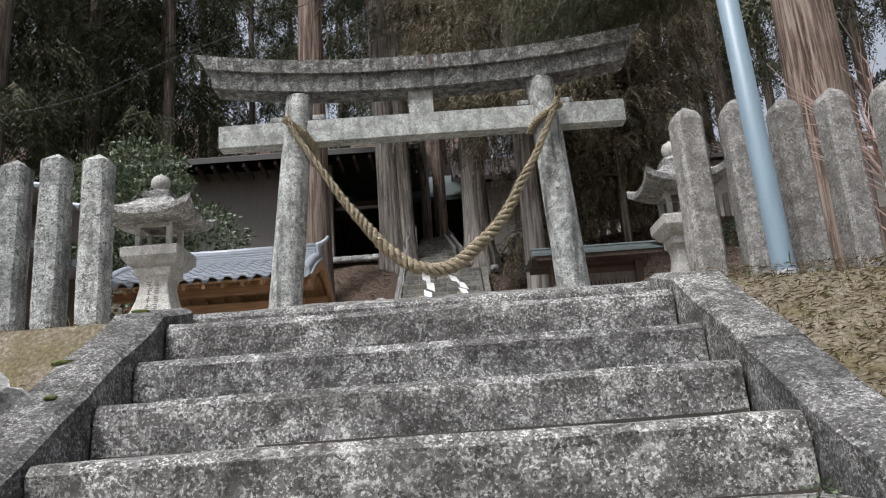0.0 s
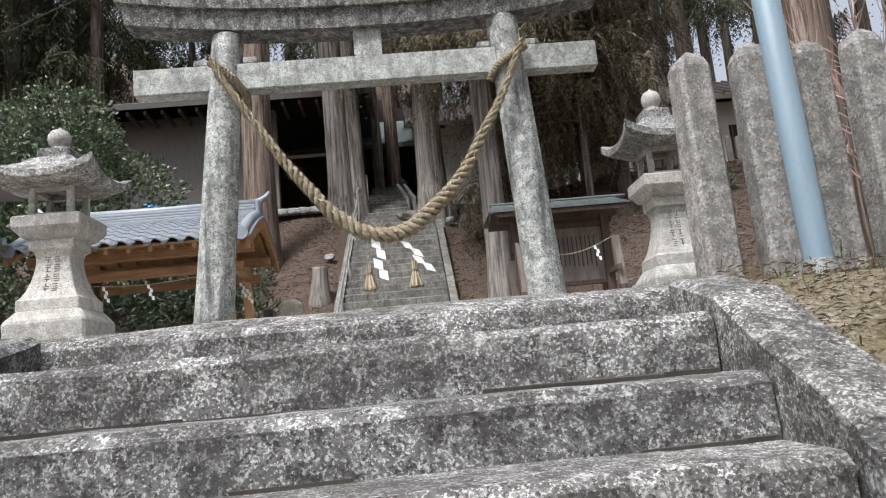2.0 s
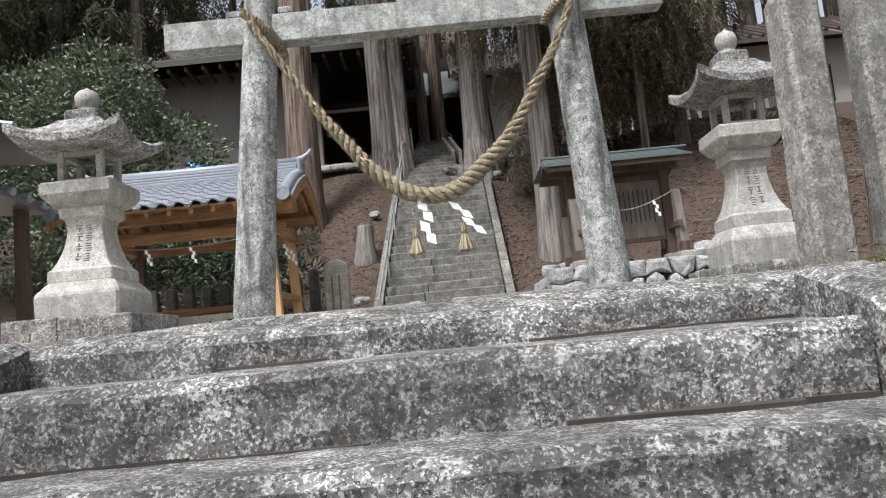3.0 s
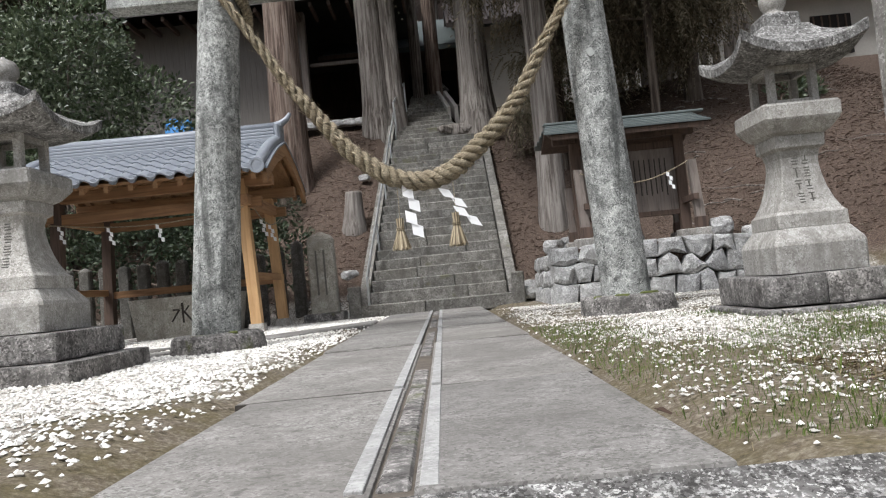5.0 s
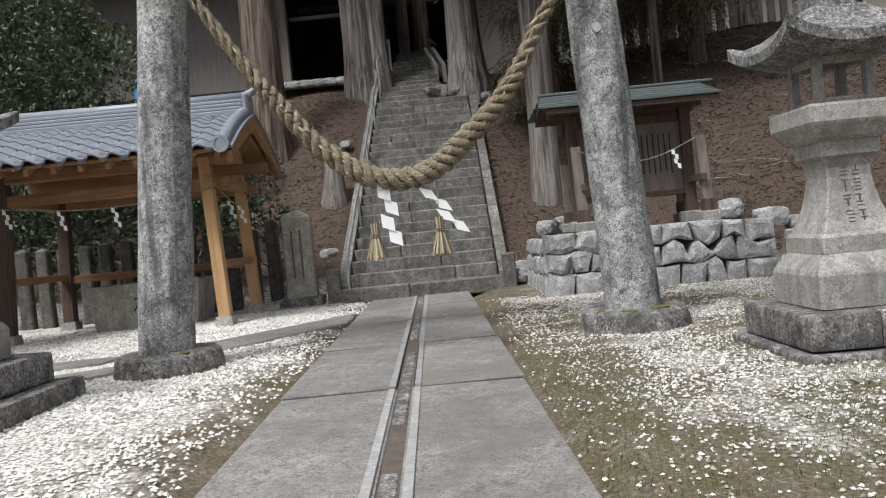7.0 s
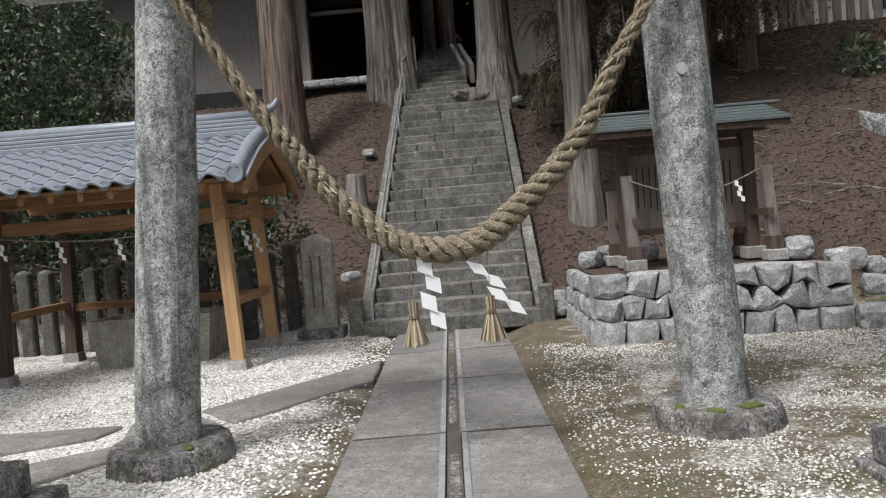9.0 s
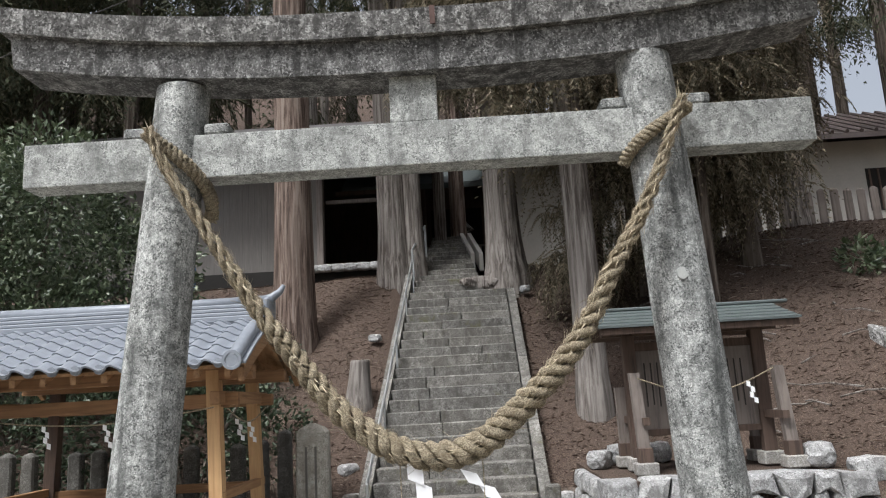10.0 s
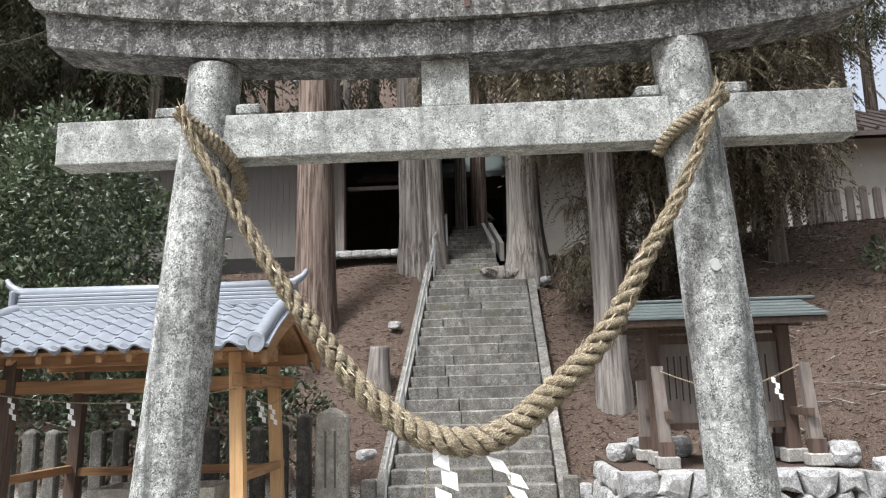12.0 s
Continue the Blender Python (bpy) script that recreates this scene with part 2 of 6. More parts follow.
M_TARP = plain("blue_tarpaulin", (0.05, 0.25, 0.60), 0.25, 0.45, 14.0)
M_LICHEN = plain("pale_lichen", (0.42, 0.43, 0.41), 0.25, 0.95, 30.0, bumpy=0.4)
M_MOSS = plain("cushion_moss", (0.10, 0.115, 0.03), 0.5, 0.95, 40.0, bumpy=1.0)
# fence granite darkened in colour for the shade of the pavilion roof
M_FENCE = stone("roof_shaded_fence_stone", (0.125, 0.12, 0.108), (0.06, 0.057, 0.05), (0.22, 0.215, 0.20), 8.0, 0.4, 0.3, grain=90.0)
M_SOIL = plain("groove_soil", (0.10, 0.083, 0.066), 0.5, 0.95, 14)
M_INK = plain("ink", (0.03, 0.025, 0.02), 0.1, 0.8)
M_CUT = plain("dark_carving", (0.125, 0.118, 0.105), 0.25, 0.95, 30)


def rope_material():
    m, t, b = nodes_of("straw_rope")
    v = coords(t)
    g = noise_tex(t, v, 160, 5, 0.7, 1.0)
    col = ramp(t, g, [(0.36, (0.05, 0.038, 0.024)), (0.5, (0.24, 0.195, 0.125)), (0.60, (0.58, 0.51, 0.37))])
    big = noise_tex(t, v, 7, 4)
    col = mixc(t, ramp(t, big, [(0.45, (0, 0, 0)), (0.7, (0.5, 0.5, 0.5))]), col, (0.19, 0.145, 0.09))
    t.links.new(col, b.inputs["Base Color"])
    b.inputs["Roughness"].default_value = 0.8
    bump(t, b, g, 1.0, 0.01)
    return m


M_ROPE = rope_material()


def ground_material():
    """Gravelly soil with moss and dry grass, browner on the slope."""
    m, t, b = nodes_of("ground_soil")
    v = coords(t, world_space=True)
    fine = noise_tex(t, v, 55, 4, 0.7)
    mid = noise_tex(t, v, 5, 6, 0.7)
    soil = ramp(t, fine, [(0.3, (0.07, 0.056, 0.042)), (0.5, (0.15, 0.125, 0.098)), (0.7, (0.29, 0.26, 0.22))])
    green = ramp(t, fine, [(0.3, (0.056, 0.048, 0.026)), (0.6, (0.118, 0.100, 0.054)), (0.8, (0.21, 0.18, 0.115))])
    flat = mixc(t, ramp(t, mid, [(0.36, (0, 0, 0)), (0.66, (1, 1, 1))]), soil, green)
    geo = t.nodes.new("ShaderNodeSeparateXYZ")
    t.links.new(v, geo.inputs[0])
    vor = t.nodes.new("ShaderNodeTexVoronoi")
    vor.inputs["Scale"].default_value = 52
    t.links.new(v, vor.inputs["Vector"])
    peb = ramp(t, vor.outputs["Distance"], [(0.0, (0.80, 0.78, 0.74)), (0.45, (0.62, 0.60, 0.56)), (0.75, (0.22, 0.20, 0.17))])
    away = t.nodes.new("ShaderNodeMath")
    away.operation = "ABSOLUTE"
    t.links.new(geo.outputs["X"], away.inputs[0])
    strip = t.nodes.new("ShaderNodeMapRange")
    strip.inputs[1].default_value, strip.inputs[2].default_value = 0.70, 1.35
    strip.inputs[3].default_value, strip.inputs[4].default_value = -0.13, 0.01
    t.links.new(away.outputs[0], strip.inputs[0])
    lean = t.nodes.new("ShaderNodeMapRange")
    lean.inputs[1].default_value, lean.inputs[2].default_value = -1.4, 0.0
    lean.inputs[3].default_value, lean.inputs[4].default_value = 0.10, -0.05
    t.links.new(geo.outputs["X"], lean.inputs[0])
    side = t.nodes.new("ShaderNodeMath")
    t.links.new(strip.outputs[0], side.inputs[0])
    t.links.new(lean.outputs[0], side.inputs[1])
    depth = t.nodes.new("ShaderNodeMapRange")
    depth.inputs[1].default_value, depth.inputs[2].default_value = 3.3, 4.9
    depth.inputs[3].default_value, depth.inputs[4].default_value = -0.3, 0.0
    t.links.new(geo.outputs["Y"], depth.inputs[0])
    big = noise_tex(t, v, 1.6, 9, 0.78)
    add = t.nodes.new("ShaderNodeMath")
    t.links.new(big, add.inputs[0])
    t.links.new(side.outputs[0], add.inputs[1])
    add2 = t.nodes.new("ShaderNodeMath")
    t.links.new(add.outputs[0], add2.inputs[0])
    t.links.new(depth.outputs[0], add2.inputs[1])
    flat = mixc(t, ramp(t, add2.outputs[0], [(0.42, (0, 0, 0)), (0.62, (1, 1, 1))]), flat, peb)
    litter = ramp(t, fine, [(0.3, (0.034, 0.025, 0.020)), (0.5, (0.074, 0.054, 0.043)), (0.66, (0.16, 0.122, 0.098))])
    sep = t.nodes.new("ShaderNodeSeparateXYZ")
    t.links.new(v, sep.inputs[0])
    edge = t.nodes.new("ShaderNodeMapRange")
    edge.inputs[1].default_value, edge.inputs[2].default_value = 0.12, 0.32
    t.links.new(sep.outputs["Z"], edge.inputs[0])
    t.links.new(mixc(t, edge.outputs[0], flat, litter), b.inputs["Base Color"])
    b.inputs["Roughness"].default_value = 0.97
    b.inputs["Specular IOR Level"].default_value = 0.1
    bump(t, b, mixc(t, 0.06, fine, mid), 0.7, 0.012)
    return m


M_GROUND = ground_material()


# ---- mesh helpers ----
def part(name, bm, material, parent=None, label="", smooth=False):
    """Link a bmesh as one mesh object, under a thing where one is given."""
    me = bpy.data.meshes.new(name)
    bm.normal_update()
    bm.to_mesh(me)
    bm.free()
    me.materials.append(material)
    if smooth:
        for p in me.polygons:
            p.use_smooth = True
    ob = new(name, me)
    if parent is not None:
        ob.parent = parent
    if label:
        ob["label"] = label
    return ob


def raw(name, verts, faces, material, parent=None, smooth=False):
    me = bpy.data.meshes.new(name)
    me.from_pydata(verts, [], faces)
    me.materials.append(material)
    if smooth:
        for p in me.polygons:
            p.use_smooth = True
    ob = new(name, me)
    if parent is not None:
        ob.parent = parent
    return ob


def thing(name, x, y, z, label, category, group="", rz=0, kind=""):
    ob = new(name)
    ob.matrix_basis = pose(x, y, z, 0, 0, rz)
    return tagged(ob, label, category, group, kind)


def place(ob, x=0, y=0, z=0, rx=0, ry=0, rz=0):
    ob.matrix_basis = pose(x, y, z, rx, ry, rz)
    return ob


def box(bm, x0, x1, y0, y1, z0, z1, bevel=0.0, seg=1, jitter=0.0):
    vs = [bm.verts.new((x, y, z)) for x in (x0, x1) for y in (y0, y1) for z in (z0, z1)]
    if jitter:
        for v in vs:
            v.co += Vector([random.uniform(-jitter, jitter) for _ in range(3)])
    fs = [bm.faces.new([vs[i] for i in q]) for q in ((0, 1, 3, 2), (4, 6, 7, 5), (0, 4, 5, 1), (2, 3, 7, 6), (0, 2, 6, 4), (1, 5, 7, 3))]
    if bevel:
        es = list({e for f in fs for e in f.edges})
        bmesh.ops.bevel(bm, geom=es, offset=bevel, segments=seg, affect="EDGES", profile=0.6)
    return bm


def boxm(x0, x1, y0, y1, z0, z1, bevel=0.0, seg=1, jitter=0.0):
    return box(bmesh.new(), x0, x1, y0, y1, z0, z1, bevel, seg, jitter)


def loft(bm, rings, close=True, cap=True):
    """Skin between rings of points, all with as many points."""
    rows = [[bm.verts.new(p) for p in r] for r in rings]
    n = len(rows[0])
    for a, b in zip(rows, rows[1:]):
        for i in range(n if close else n - 1):
            j = (i + 1) % n
            bm.faces.new((a[i], a[j], b[j], b[i]))
    if cap and close:
        bm.faces.new(rows[0][::-1])
        bm.faces.new(rows[-1])
    return bm


def ring(n, r, z, turn=0.0, cx=0.0, cy=0.0, wob=0.0):
    return [(cx + (r + random.uniform(-wob, wob)) * math.cos(2 * math.pi * i / n + turn), cy + (r + random.uniform(-wob, wob)) * math.sin(2 * math.pi * i / n + turn), z) for i in range(n)]


def square(w, d, z, cx=0.0, cy=0.0):
    return [(cx - w / 2, cy - d / 2, z), (cx + w / 2, cy - d / 2, z), (cx + w / 2, cy + d / 2, z), (cx - w / 2, cy + d / 2, z)]


def tube(bm, pts, radius, n=8, cap=True):
    """A round tube along points; radius is a number or a list."""
    pts = [Vector(p) for p in pts]
    rings = []
    up = Vector((0.13, 0.21, 0.97))
    for i, p in enumerate(pts):
        d = (pts[min(i + 1, len(pts) - 1)] - pts[max(i - 1, 0)]).normalized()
        a = d.cross(up)
        if a.length < 0.05:
            a = d.cross(Vector((1, 0, 0)))
        a.normalize()
        b = d.cross(a)
        r = radius[i] if isinstance(radius, (list, tuple)) else radius
        rings.append([p + r * (math.cos(2 * math.pi * k / n) * a + math.sin(2 * math.pi * k / n) * b) for k in range(n)])
    return loft(bm, rings, True, cap)


def smoothstep(a, b, v):
    u = max(0.0, min(1.0, (v - a) / (b - a)))
    return u * u * (3 - 2 * u)


def bez(keys, t):
    """Piecewise smooth curve through (t, value) keys."""
    for (ta, va), (tb, vb) in zip(keys, keys[1:]):
        if t <= tb:
            u = (t - ta) / (tb - ta)
            return va + (vb - va) * u
    return keys[-1][1]


# ---- ground ----
SLOPE_Y, SLOPE = 12.05, 0.655


def hill(x, y):
    """Height of the ground at a place."""
    foot = SLOPE_Y + 0.15
    if x > 3.3:
        foot -= min(3.2, 0.55 * (x - 3.3) + 0.9 * smoothstep(3.3, 3.9, x))
    if x < -1.6:
        foot += 0.5 * smoothstep(-1.6, -3.0, x)
    d = y - foot
    z = 0.0
    if d > 0:
        slope = SLOPE * (1 - 0.25 * smoothstep(4.0, 8.0, x))
        z = min(d * slope, 3.75 + 0.16 * max(0.0, d - 5.4))
        if y > 25:
            z += (0.45 - 0.22 * smoothstep(2.0, 8.0, x)) * (y - 25)
    if y < 3.2:
        z += (0.05 if x > 0 else -0.17) - (0.50 if x > 0 else 0.56) * min(3.2 - y, 4.2)
        if x > 1.1:
            z += 0.12 * min(1.0, x - 1.1) * min(1.0, 3.2 - y)
    if x < -14 and y > 0:
        z += 0.3 * (-x - 14)
    return z


def ground_height(x, y):
    z = hill(x, y)
    if z > 0.3:
        z += 0.07 * noise.noise(Vector((x * 0.9, y * 0.9, 0))) + 0.006 * noise.noise(Vector((x * 4, y * 4, 3)))
    else:
        z += 0.004 * noise.noise(Vector((x * 2.3, y * 2.3, 0)))
    if abs(x) < 0.95 and y < 3.0:
        z -= 0.55
    elif abs(x) < 1.16 and y < 3.1:
        z -= 0.12
    if abs(x) < 1.0 and y > 11.9:
        z -= 0.35 if y < 24 else 0
    if abs(x) < 0.62 and 3.0 <= y < 11.9:
        z -= 0.07
    return z


def build_ground():
    xs = [-300, -120, -60, -40, -28] + [-20 + 1.0 * i for i in range(12)] + [-8 + 0.2 * i for i in range(84)] + [8.8 + 1.0 * i for i in range(12)] + [28, 40, 60, 120, 300]
    ys = [-300, -100, -40, -20, -10, -6] + [-4 + 0.2 * i for i in range(120)] + [20 + 1.0 * i for i in range(24)] + [46, 52, 60, 75, 100, 160, 300]
    verts, faces = [], []
    for y in ys:
        for x in xs:
            z = ground_height(x, y)
            if y > 60:
                z = ground_height(x, 60) + 0.3 * (min(y, 160) - 60)
            verts.append((x, y, z))
    n = len(xs)
    for j in range(len(ys) - 1):
        for i in range(n - 1):
            a = j * n + i
            faces.append((a, a + 1, a + n + 1, a + n))
    g = raw("ground", verts, faces, M_GROUND, smooth=True)
    tagged(g, "gravelly soil ground rising to a leaf-covered slope", "ground", kind="structure")


build_ground()


# ---- front steps ----
FRONT = [(2.98, -0.025), (2.64, -0.12), (2.37, -0.285), (2.10, -0.435), (1.76, -0.595)]
for _k in range(1, 9):
    FRONT.append((1.76 - 0.29 * _k, -0.595 - 0.19 * _k))


def worn_block(w, d, h, cuts=26, worn=0.012, seed=0, nose=0.025, rise=0.004):
    """A long block with a rounded, uneven front edge. Its top front edge runs along x at y 0, z 0."""
    bm = bmesh.new()
    prof = [(0.0, -h), (0.0, -0.5 * h), (0.004, -0.2 * h), (nose * 0.3, -nose), (nose * 1.2, -nose * 0.12), (nose * 3, 0.0), (d, rise), (d, -h)]
    rings = []
    for i in range(cuts + 1):
        x = -w / 2 + w * i / cuts
        row = []
        for k, (py, pz) in enumerate(prof):
            q = Vector((x * 2.2 + seed * 7.3, k * 0.9, seed))
            a = noise.noise(q) * worn + noise.noise(q * 4) * worn * 0.5
            row.append((x, py + (a if k < 6 else 0), pz + (a * 0.8 if 1 < k < 7 else 0)))
        rings.append(row)
    loft(bm, rings, True, True)
    bmesh.ops.recalc_face_normals(bm, faces=bm.faces)
    return bm


stairs_front = tagged(new("stone_steps"), "broad weathered granite steps with lichen, up to the gate", "steps", kind="structure")
for i, (y, z) in enumerate(FRONT):
    d = 0.75 if i == 0 else FRONT[i - 1][0] - y + 0.14
    h = 0.30
    if i == 0:
        d = 0.172
    splits = [(-1.16, 1.16)] if i == 0 else [(-0.925, 0.925)]
    for a, b in splits:
        s = part("step", worn_block(b - a, d, h, seed=i + a, rise=0.034 if i == 0 else 0.004), M_STEP, stairs_front, smooth=False)
        place(s, (a + b) / 2, y, z)


for i in range(1, 9):
    yb, zt = FRONT[i - 1][0], FRONT[i][1]
    x = -0.92
    while x < 0.9:
        w = random.uniform(0.1, 0.5)
        if random.random() < 0.65:
            part("crack_soil", boxm(x, min(0.92, x + w), yb - random.uniform(0.006, 0.02), yb + 0.02, zt - 0.02, zt + random.uniform(0.006, 0.014), 0.0, 1, 0.004), M_GROOVE, stairs_front, "dark soil in the crack")
        x += w


def curb(side):
    """The sloping stone beside the steps."""
    top = [(2.965, 0.0), (2.64, -0.075), (2.10, -0.385), (1.50, -0.72), (0.5, -1.37), (-0.8, -2.2)]
    for i in range(len(top) - 1):
        (ya, za), (yb, zb) = top[i], top[i + 1]
        bm = bmesh.new()
        rings = []
        for k in range(9):
            u = k / 8
            y, z = ya + (yb - ya) * u, za + (zb - za) * u
            e = 0.014 * noise.noise(Vector((y * 3, side * 4, i)))
            xi, xo = 0.935 + e, 1.15 + 1.4 * e
            rings.append([(side * xi, y, z - 0.55), (side * xi, y, z - 0.02 + e), (side * (xi + 0.03), y, z + e), (side * (xo - 0.04), y, z + 0.5 * e), (side * xo, y, z - 0.05), (side * xo, y, z - 0.55)])
        loft(bm, rings)
        bmesh.ops.recalc_face_normals(bm, faces=bm.faces)
        part("curb_stone", bm, M_CURB, stairs_front)


curb(-1)
curb(1)

# ---- paving ----
paving = tagged(new("pavement"), "pale granite slab path with a central groove", "paving", kind="structure")
PAVE_X, PAVE_TURN = 0.106, 0.72
paving.matrix_basis = pose(PAVE_X, 0, 0, 0, 0, PAVE_TURN)
JOINTS = [3.14, 4.42, 6.28, 7.78, 9.25, 10.55, 11.80]
for ya, yb in zip(JOINTS, JOINTS[1:]):
    xa, xb = (-0.55, 0.565) if ya < 4 else (-0.605, 0.58)
    for x0, x1 in ((xa, -0.040), (0.040, xb)):
        part("slab", boxm(x0 + random.uniform(-0.01, 0.01), x1 + random.uniform(-0.006, 0.006), ya + 0.013, yb - 0.013, -0.09, 0.012 + random.uniform(-0.004, 0.003), 0.009, 2, 0.004), M_SLAB, paving)
        xm = -0.062 if x0 < 0 else 0.062
        part("slab_margin", boxm(xm - 0.016, xm + 0.016, ya + 0.035, yb - 0.035, -0.02, 0.0165, 0.0015), M_MARGIN, paving, "smooth pale slab margin")
        if ya > 4:
            part("joint_fill", boxm(x0 + 0.01, x1 - 0.01, ya - 0.015, ya + 0.015, -0.06, 0.0075, 0.0, 1, 0.002), M_GROOVE, paving, "dark soil in the joint")
part("groove_soil", boxm(-0.039, 0.039, 3.15, 11.78, -0.06, 0.0005, 0.0), M_SOIL, paving)
part("bed", boxm(-0.535, 0.55, 3.15, 11.78, -0.12, -0.022), M_GROOVE, paving)
for k in range(14):
    y0 = 3.2 + k * 0.6
    if k % 4 == 3:
        continue
    part("groove_stone", boxm(-0.028, 0.028, y0, y0 + 0.58, -0.06, 0.005 + random.uniform(-0.006, 0.004), 0.006, 1, 0.003), M_BASE, paving)

# irregular stepping slabs that lead off to the pavilion
PAVERS = (((-0.655, 10.25), (-0.65, 9.40), (-1.46, 8.36), (-1.82, 8.80)), ((-1.52, 8.30), (-2.10, 8.06), (-2.22, 8.52), (-1.86, 8.74)), ((-2.27, 8.52), (-2.34, 8.24), (-2.92, 8.00), (-3.24, 8.53)),
          ((-2.12, 7.98), (-1.98, 7.72), (-2.36, 7.24), (-2.60, 7.70)), ((-3.30, 8.52), (-3.02, 7.98), (-4.0, 7.9), (-4.25, 8.45)), ((-2.66, 7.66), (-2.44, 7.20), (-3.2, 6.9), (-3.5, 7.3)))


def inside_paver(x, y):
    for q in PAVERS:
        side = [(b[0] - a[0]) * (y - a[1]) - (b[1] - a[1]) * (x - a[0]) for a, b in zip(q, q[1:] + q[:1])]
        if all(v < 0.02 for v in side) or all(v > -0.02 for v in side):
            return True
    return False


stepping = tagged(new("stepping_pavement"), "irregular grey flat slabs set in the gravel", "paving", kind="structure")
for q in PAVERS:
    bm = bmesh.new()
    cx, cy = sum(p[0] for p in q) / 4, sum(p[1] for p in q) / 4
    outline = []
    for a, b in zip(q, q[1:] + q[:1]):
        for u in (0.0, 0.25, 0.5, 0.75):
            e = 0.022 * noise.noise(Vector((a[0] * 3 + u * 5, a[1] * 3, 4)))
            outline.append((a[0] + (b[0] - a[0]) * u - cx + e, a[1] + (b[1] - a[1]) * u - cy + e))
    loft(bm, [[(x * f, y * f, z) for x, y in outline] for f, z in ((1.0, -0.08), (1.0, 0.008), (0.97, 0.020))])
    bmesh.ops.recalc_face_normals(bm, faces=bm.faces)
    place(part("side_slab", bm, M_SLAB, stepping), cx, cy, 0)


# ---- torii ----
TY = 7.63
torii = thing("torii_gate", 0, TY, 0, "tall weathered grey granite torii gate with curved lintel", "gate")


def lean_pillar(xb, xt, zb, zt, rb, rt):
    bm = bmesh.new()
    rings = []
    for k in range(19):
        u = k / 18
        r = rb + (rt - rb) * u ** 0.9
        cx = xb + (xt - xb) * u
        rr = []
        for i in range(28):
            a = 2 * math.pi * i / 28
            e = 0.005 * noise.noise(Vector((math.cos(a) * 2, math.sin(a) * 2, u * 9 + xb)))
            rr.append((cx + (r + e) * math.cos(a), (r + e) * math.sin(a), zb + (zt - zb) * u))
        rings.append(rr)
    return loft(bm, rings)


def beam_z(x):
    """Rise of the curved lintel towards its ends."""
    return 0.012 + 0.105 * max(0.0, abs(x) - 0.15) ** 2.2 / 2.1 ** 1.6


def curved_beam(x0, x1, zlo, zhi, d_lo, d_hi, slant, cuts=30, peak=0.0):
    bm = bmesh.new()
    rings = []
    for i in range(cuts + 1):
        u = i / cuts
        row = []
        for (yy, zz) in ((-d_lo, zlo), (-d_hi, zhi), (0, zhi + peak), (d_hi, zhi), (d_lo, zlo)):
            xa = x0 - (slant if zz > zlo else 0.0)
            xb = x1 + (slant if zz > zlo else 0.0)
            x = xa + (xb - xa) * u
            e = 0.004 * noise.noise(Vector((x * 5, yy * 9, zz * 9)))
            row.append((x, yy + e, zz + beam_z(x) + e))
        rings.append(row)
    loft(bm, rings)
    bmesh.ops.recalc_face_normals(bm, faces=bm.faces)
    return bm


part("pillar", lean_pillar(-1.610, -1.335, 0.10, 3.215, 0.182, 0.150), M_TORII, torii)
part("pillar", lean_pillar(1.495, 1.338, 0.10, 3.23, 0.182, 0.155), M_TORII, torii)
part("nuki_beam", boxm(-2.215, 2.222, -0.09, 0.09, 2.653, 2.908, 0.008, 2), M_NUKI, torii, "pale granite tie beam")
part("lower_lintel", curved_beam(-2.27, 2.30, 3.175, 3.365, 0.15, 0.165, 0.02), M_KASA, torii, "dark weathered lower lintel")
part("upper_lintel", curved_beam(-2.33, 2.37, 3.369, 3.515, 0.205, 0.225, 0.12, peak=0.06), M_KASA, torii, "dark weathered upper lintel")
part("centre_strut", boxm(-0.128, 0.142, -0.075, 0.075, 2.910, 3.195, 0.01, 2), M_NUKI, torii)
part("name_plate", boxm(0.13, 0.16, -0.236, -0.226, 3.42, 3.53), M_RED, torii, "rust-brown metal clamp")
for xw in (-1.58, -1.12, 1.13, 1.60):
    part("wedge", boxm(xw - 0.07, xw + 0.07, -0.085, 0.085, 2.910, 2.975, 0.012, 1, 0.004), M_TORII, torii)


def drum(xc, r):
    bm = bmesh.new()
    rings = []
    for z, rr in ((-0.1, r * 1.02), (0.0, r * 1.02), (0.07, r), (0.115, r * 0.97), (0.135, r * 0.9), (0.14, 0.1)):
        rings.append([(xc + (rr + 0.02 * noise.noise(Vector((math.cos(a) * 2 + xc, math.sin(a) * 2, z * 5)))) * math.cos(a), (rr + 0.02 * noise.noise(Vector((math.cos(a) * 3, math.sin(a) * 2 + xc, z * 5)))) * math.sin(a), z) for a in [2 * math.pi * i / 20 for i in range(20)]])
    return loft(bm, rings)


part("base_stone", drum(-1.60, 0.345), M_BASE, torii, "rough round base stone")
part("base_stone", drum(1.49, 0.35), M_BASE, torii, "mossy round base stone")


# ---- straw rope on the torii ----
rope = thing("straw_rope", 0, TY, 0, "thick twisted straw rope hung slack across the gate", "rope")


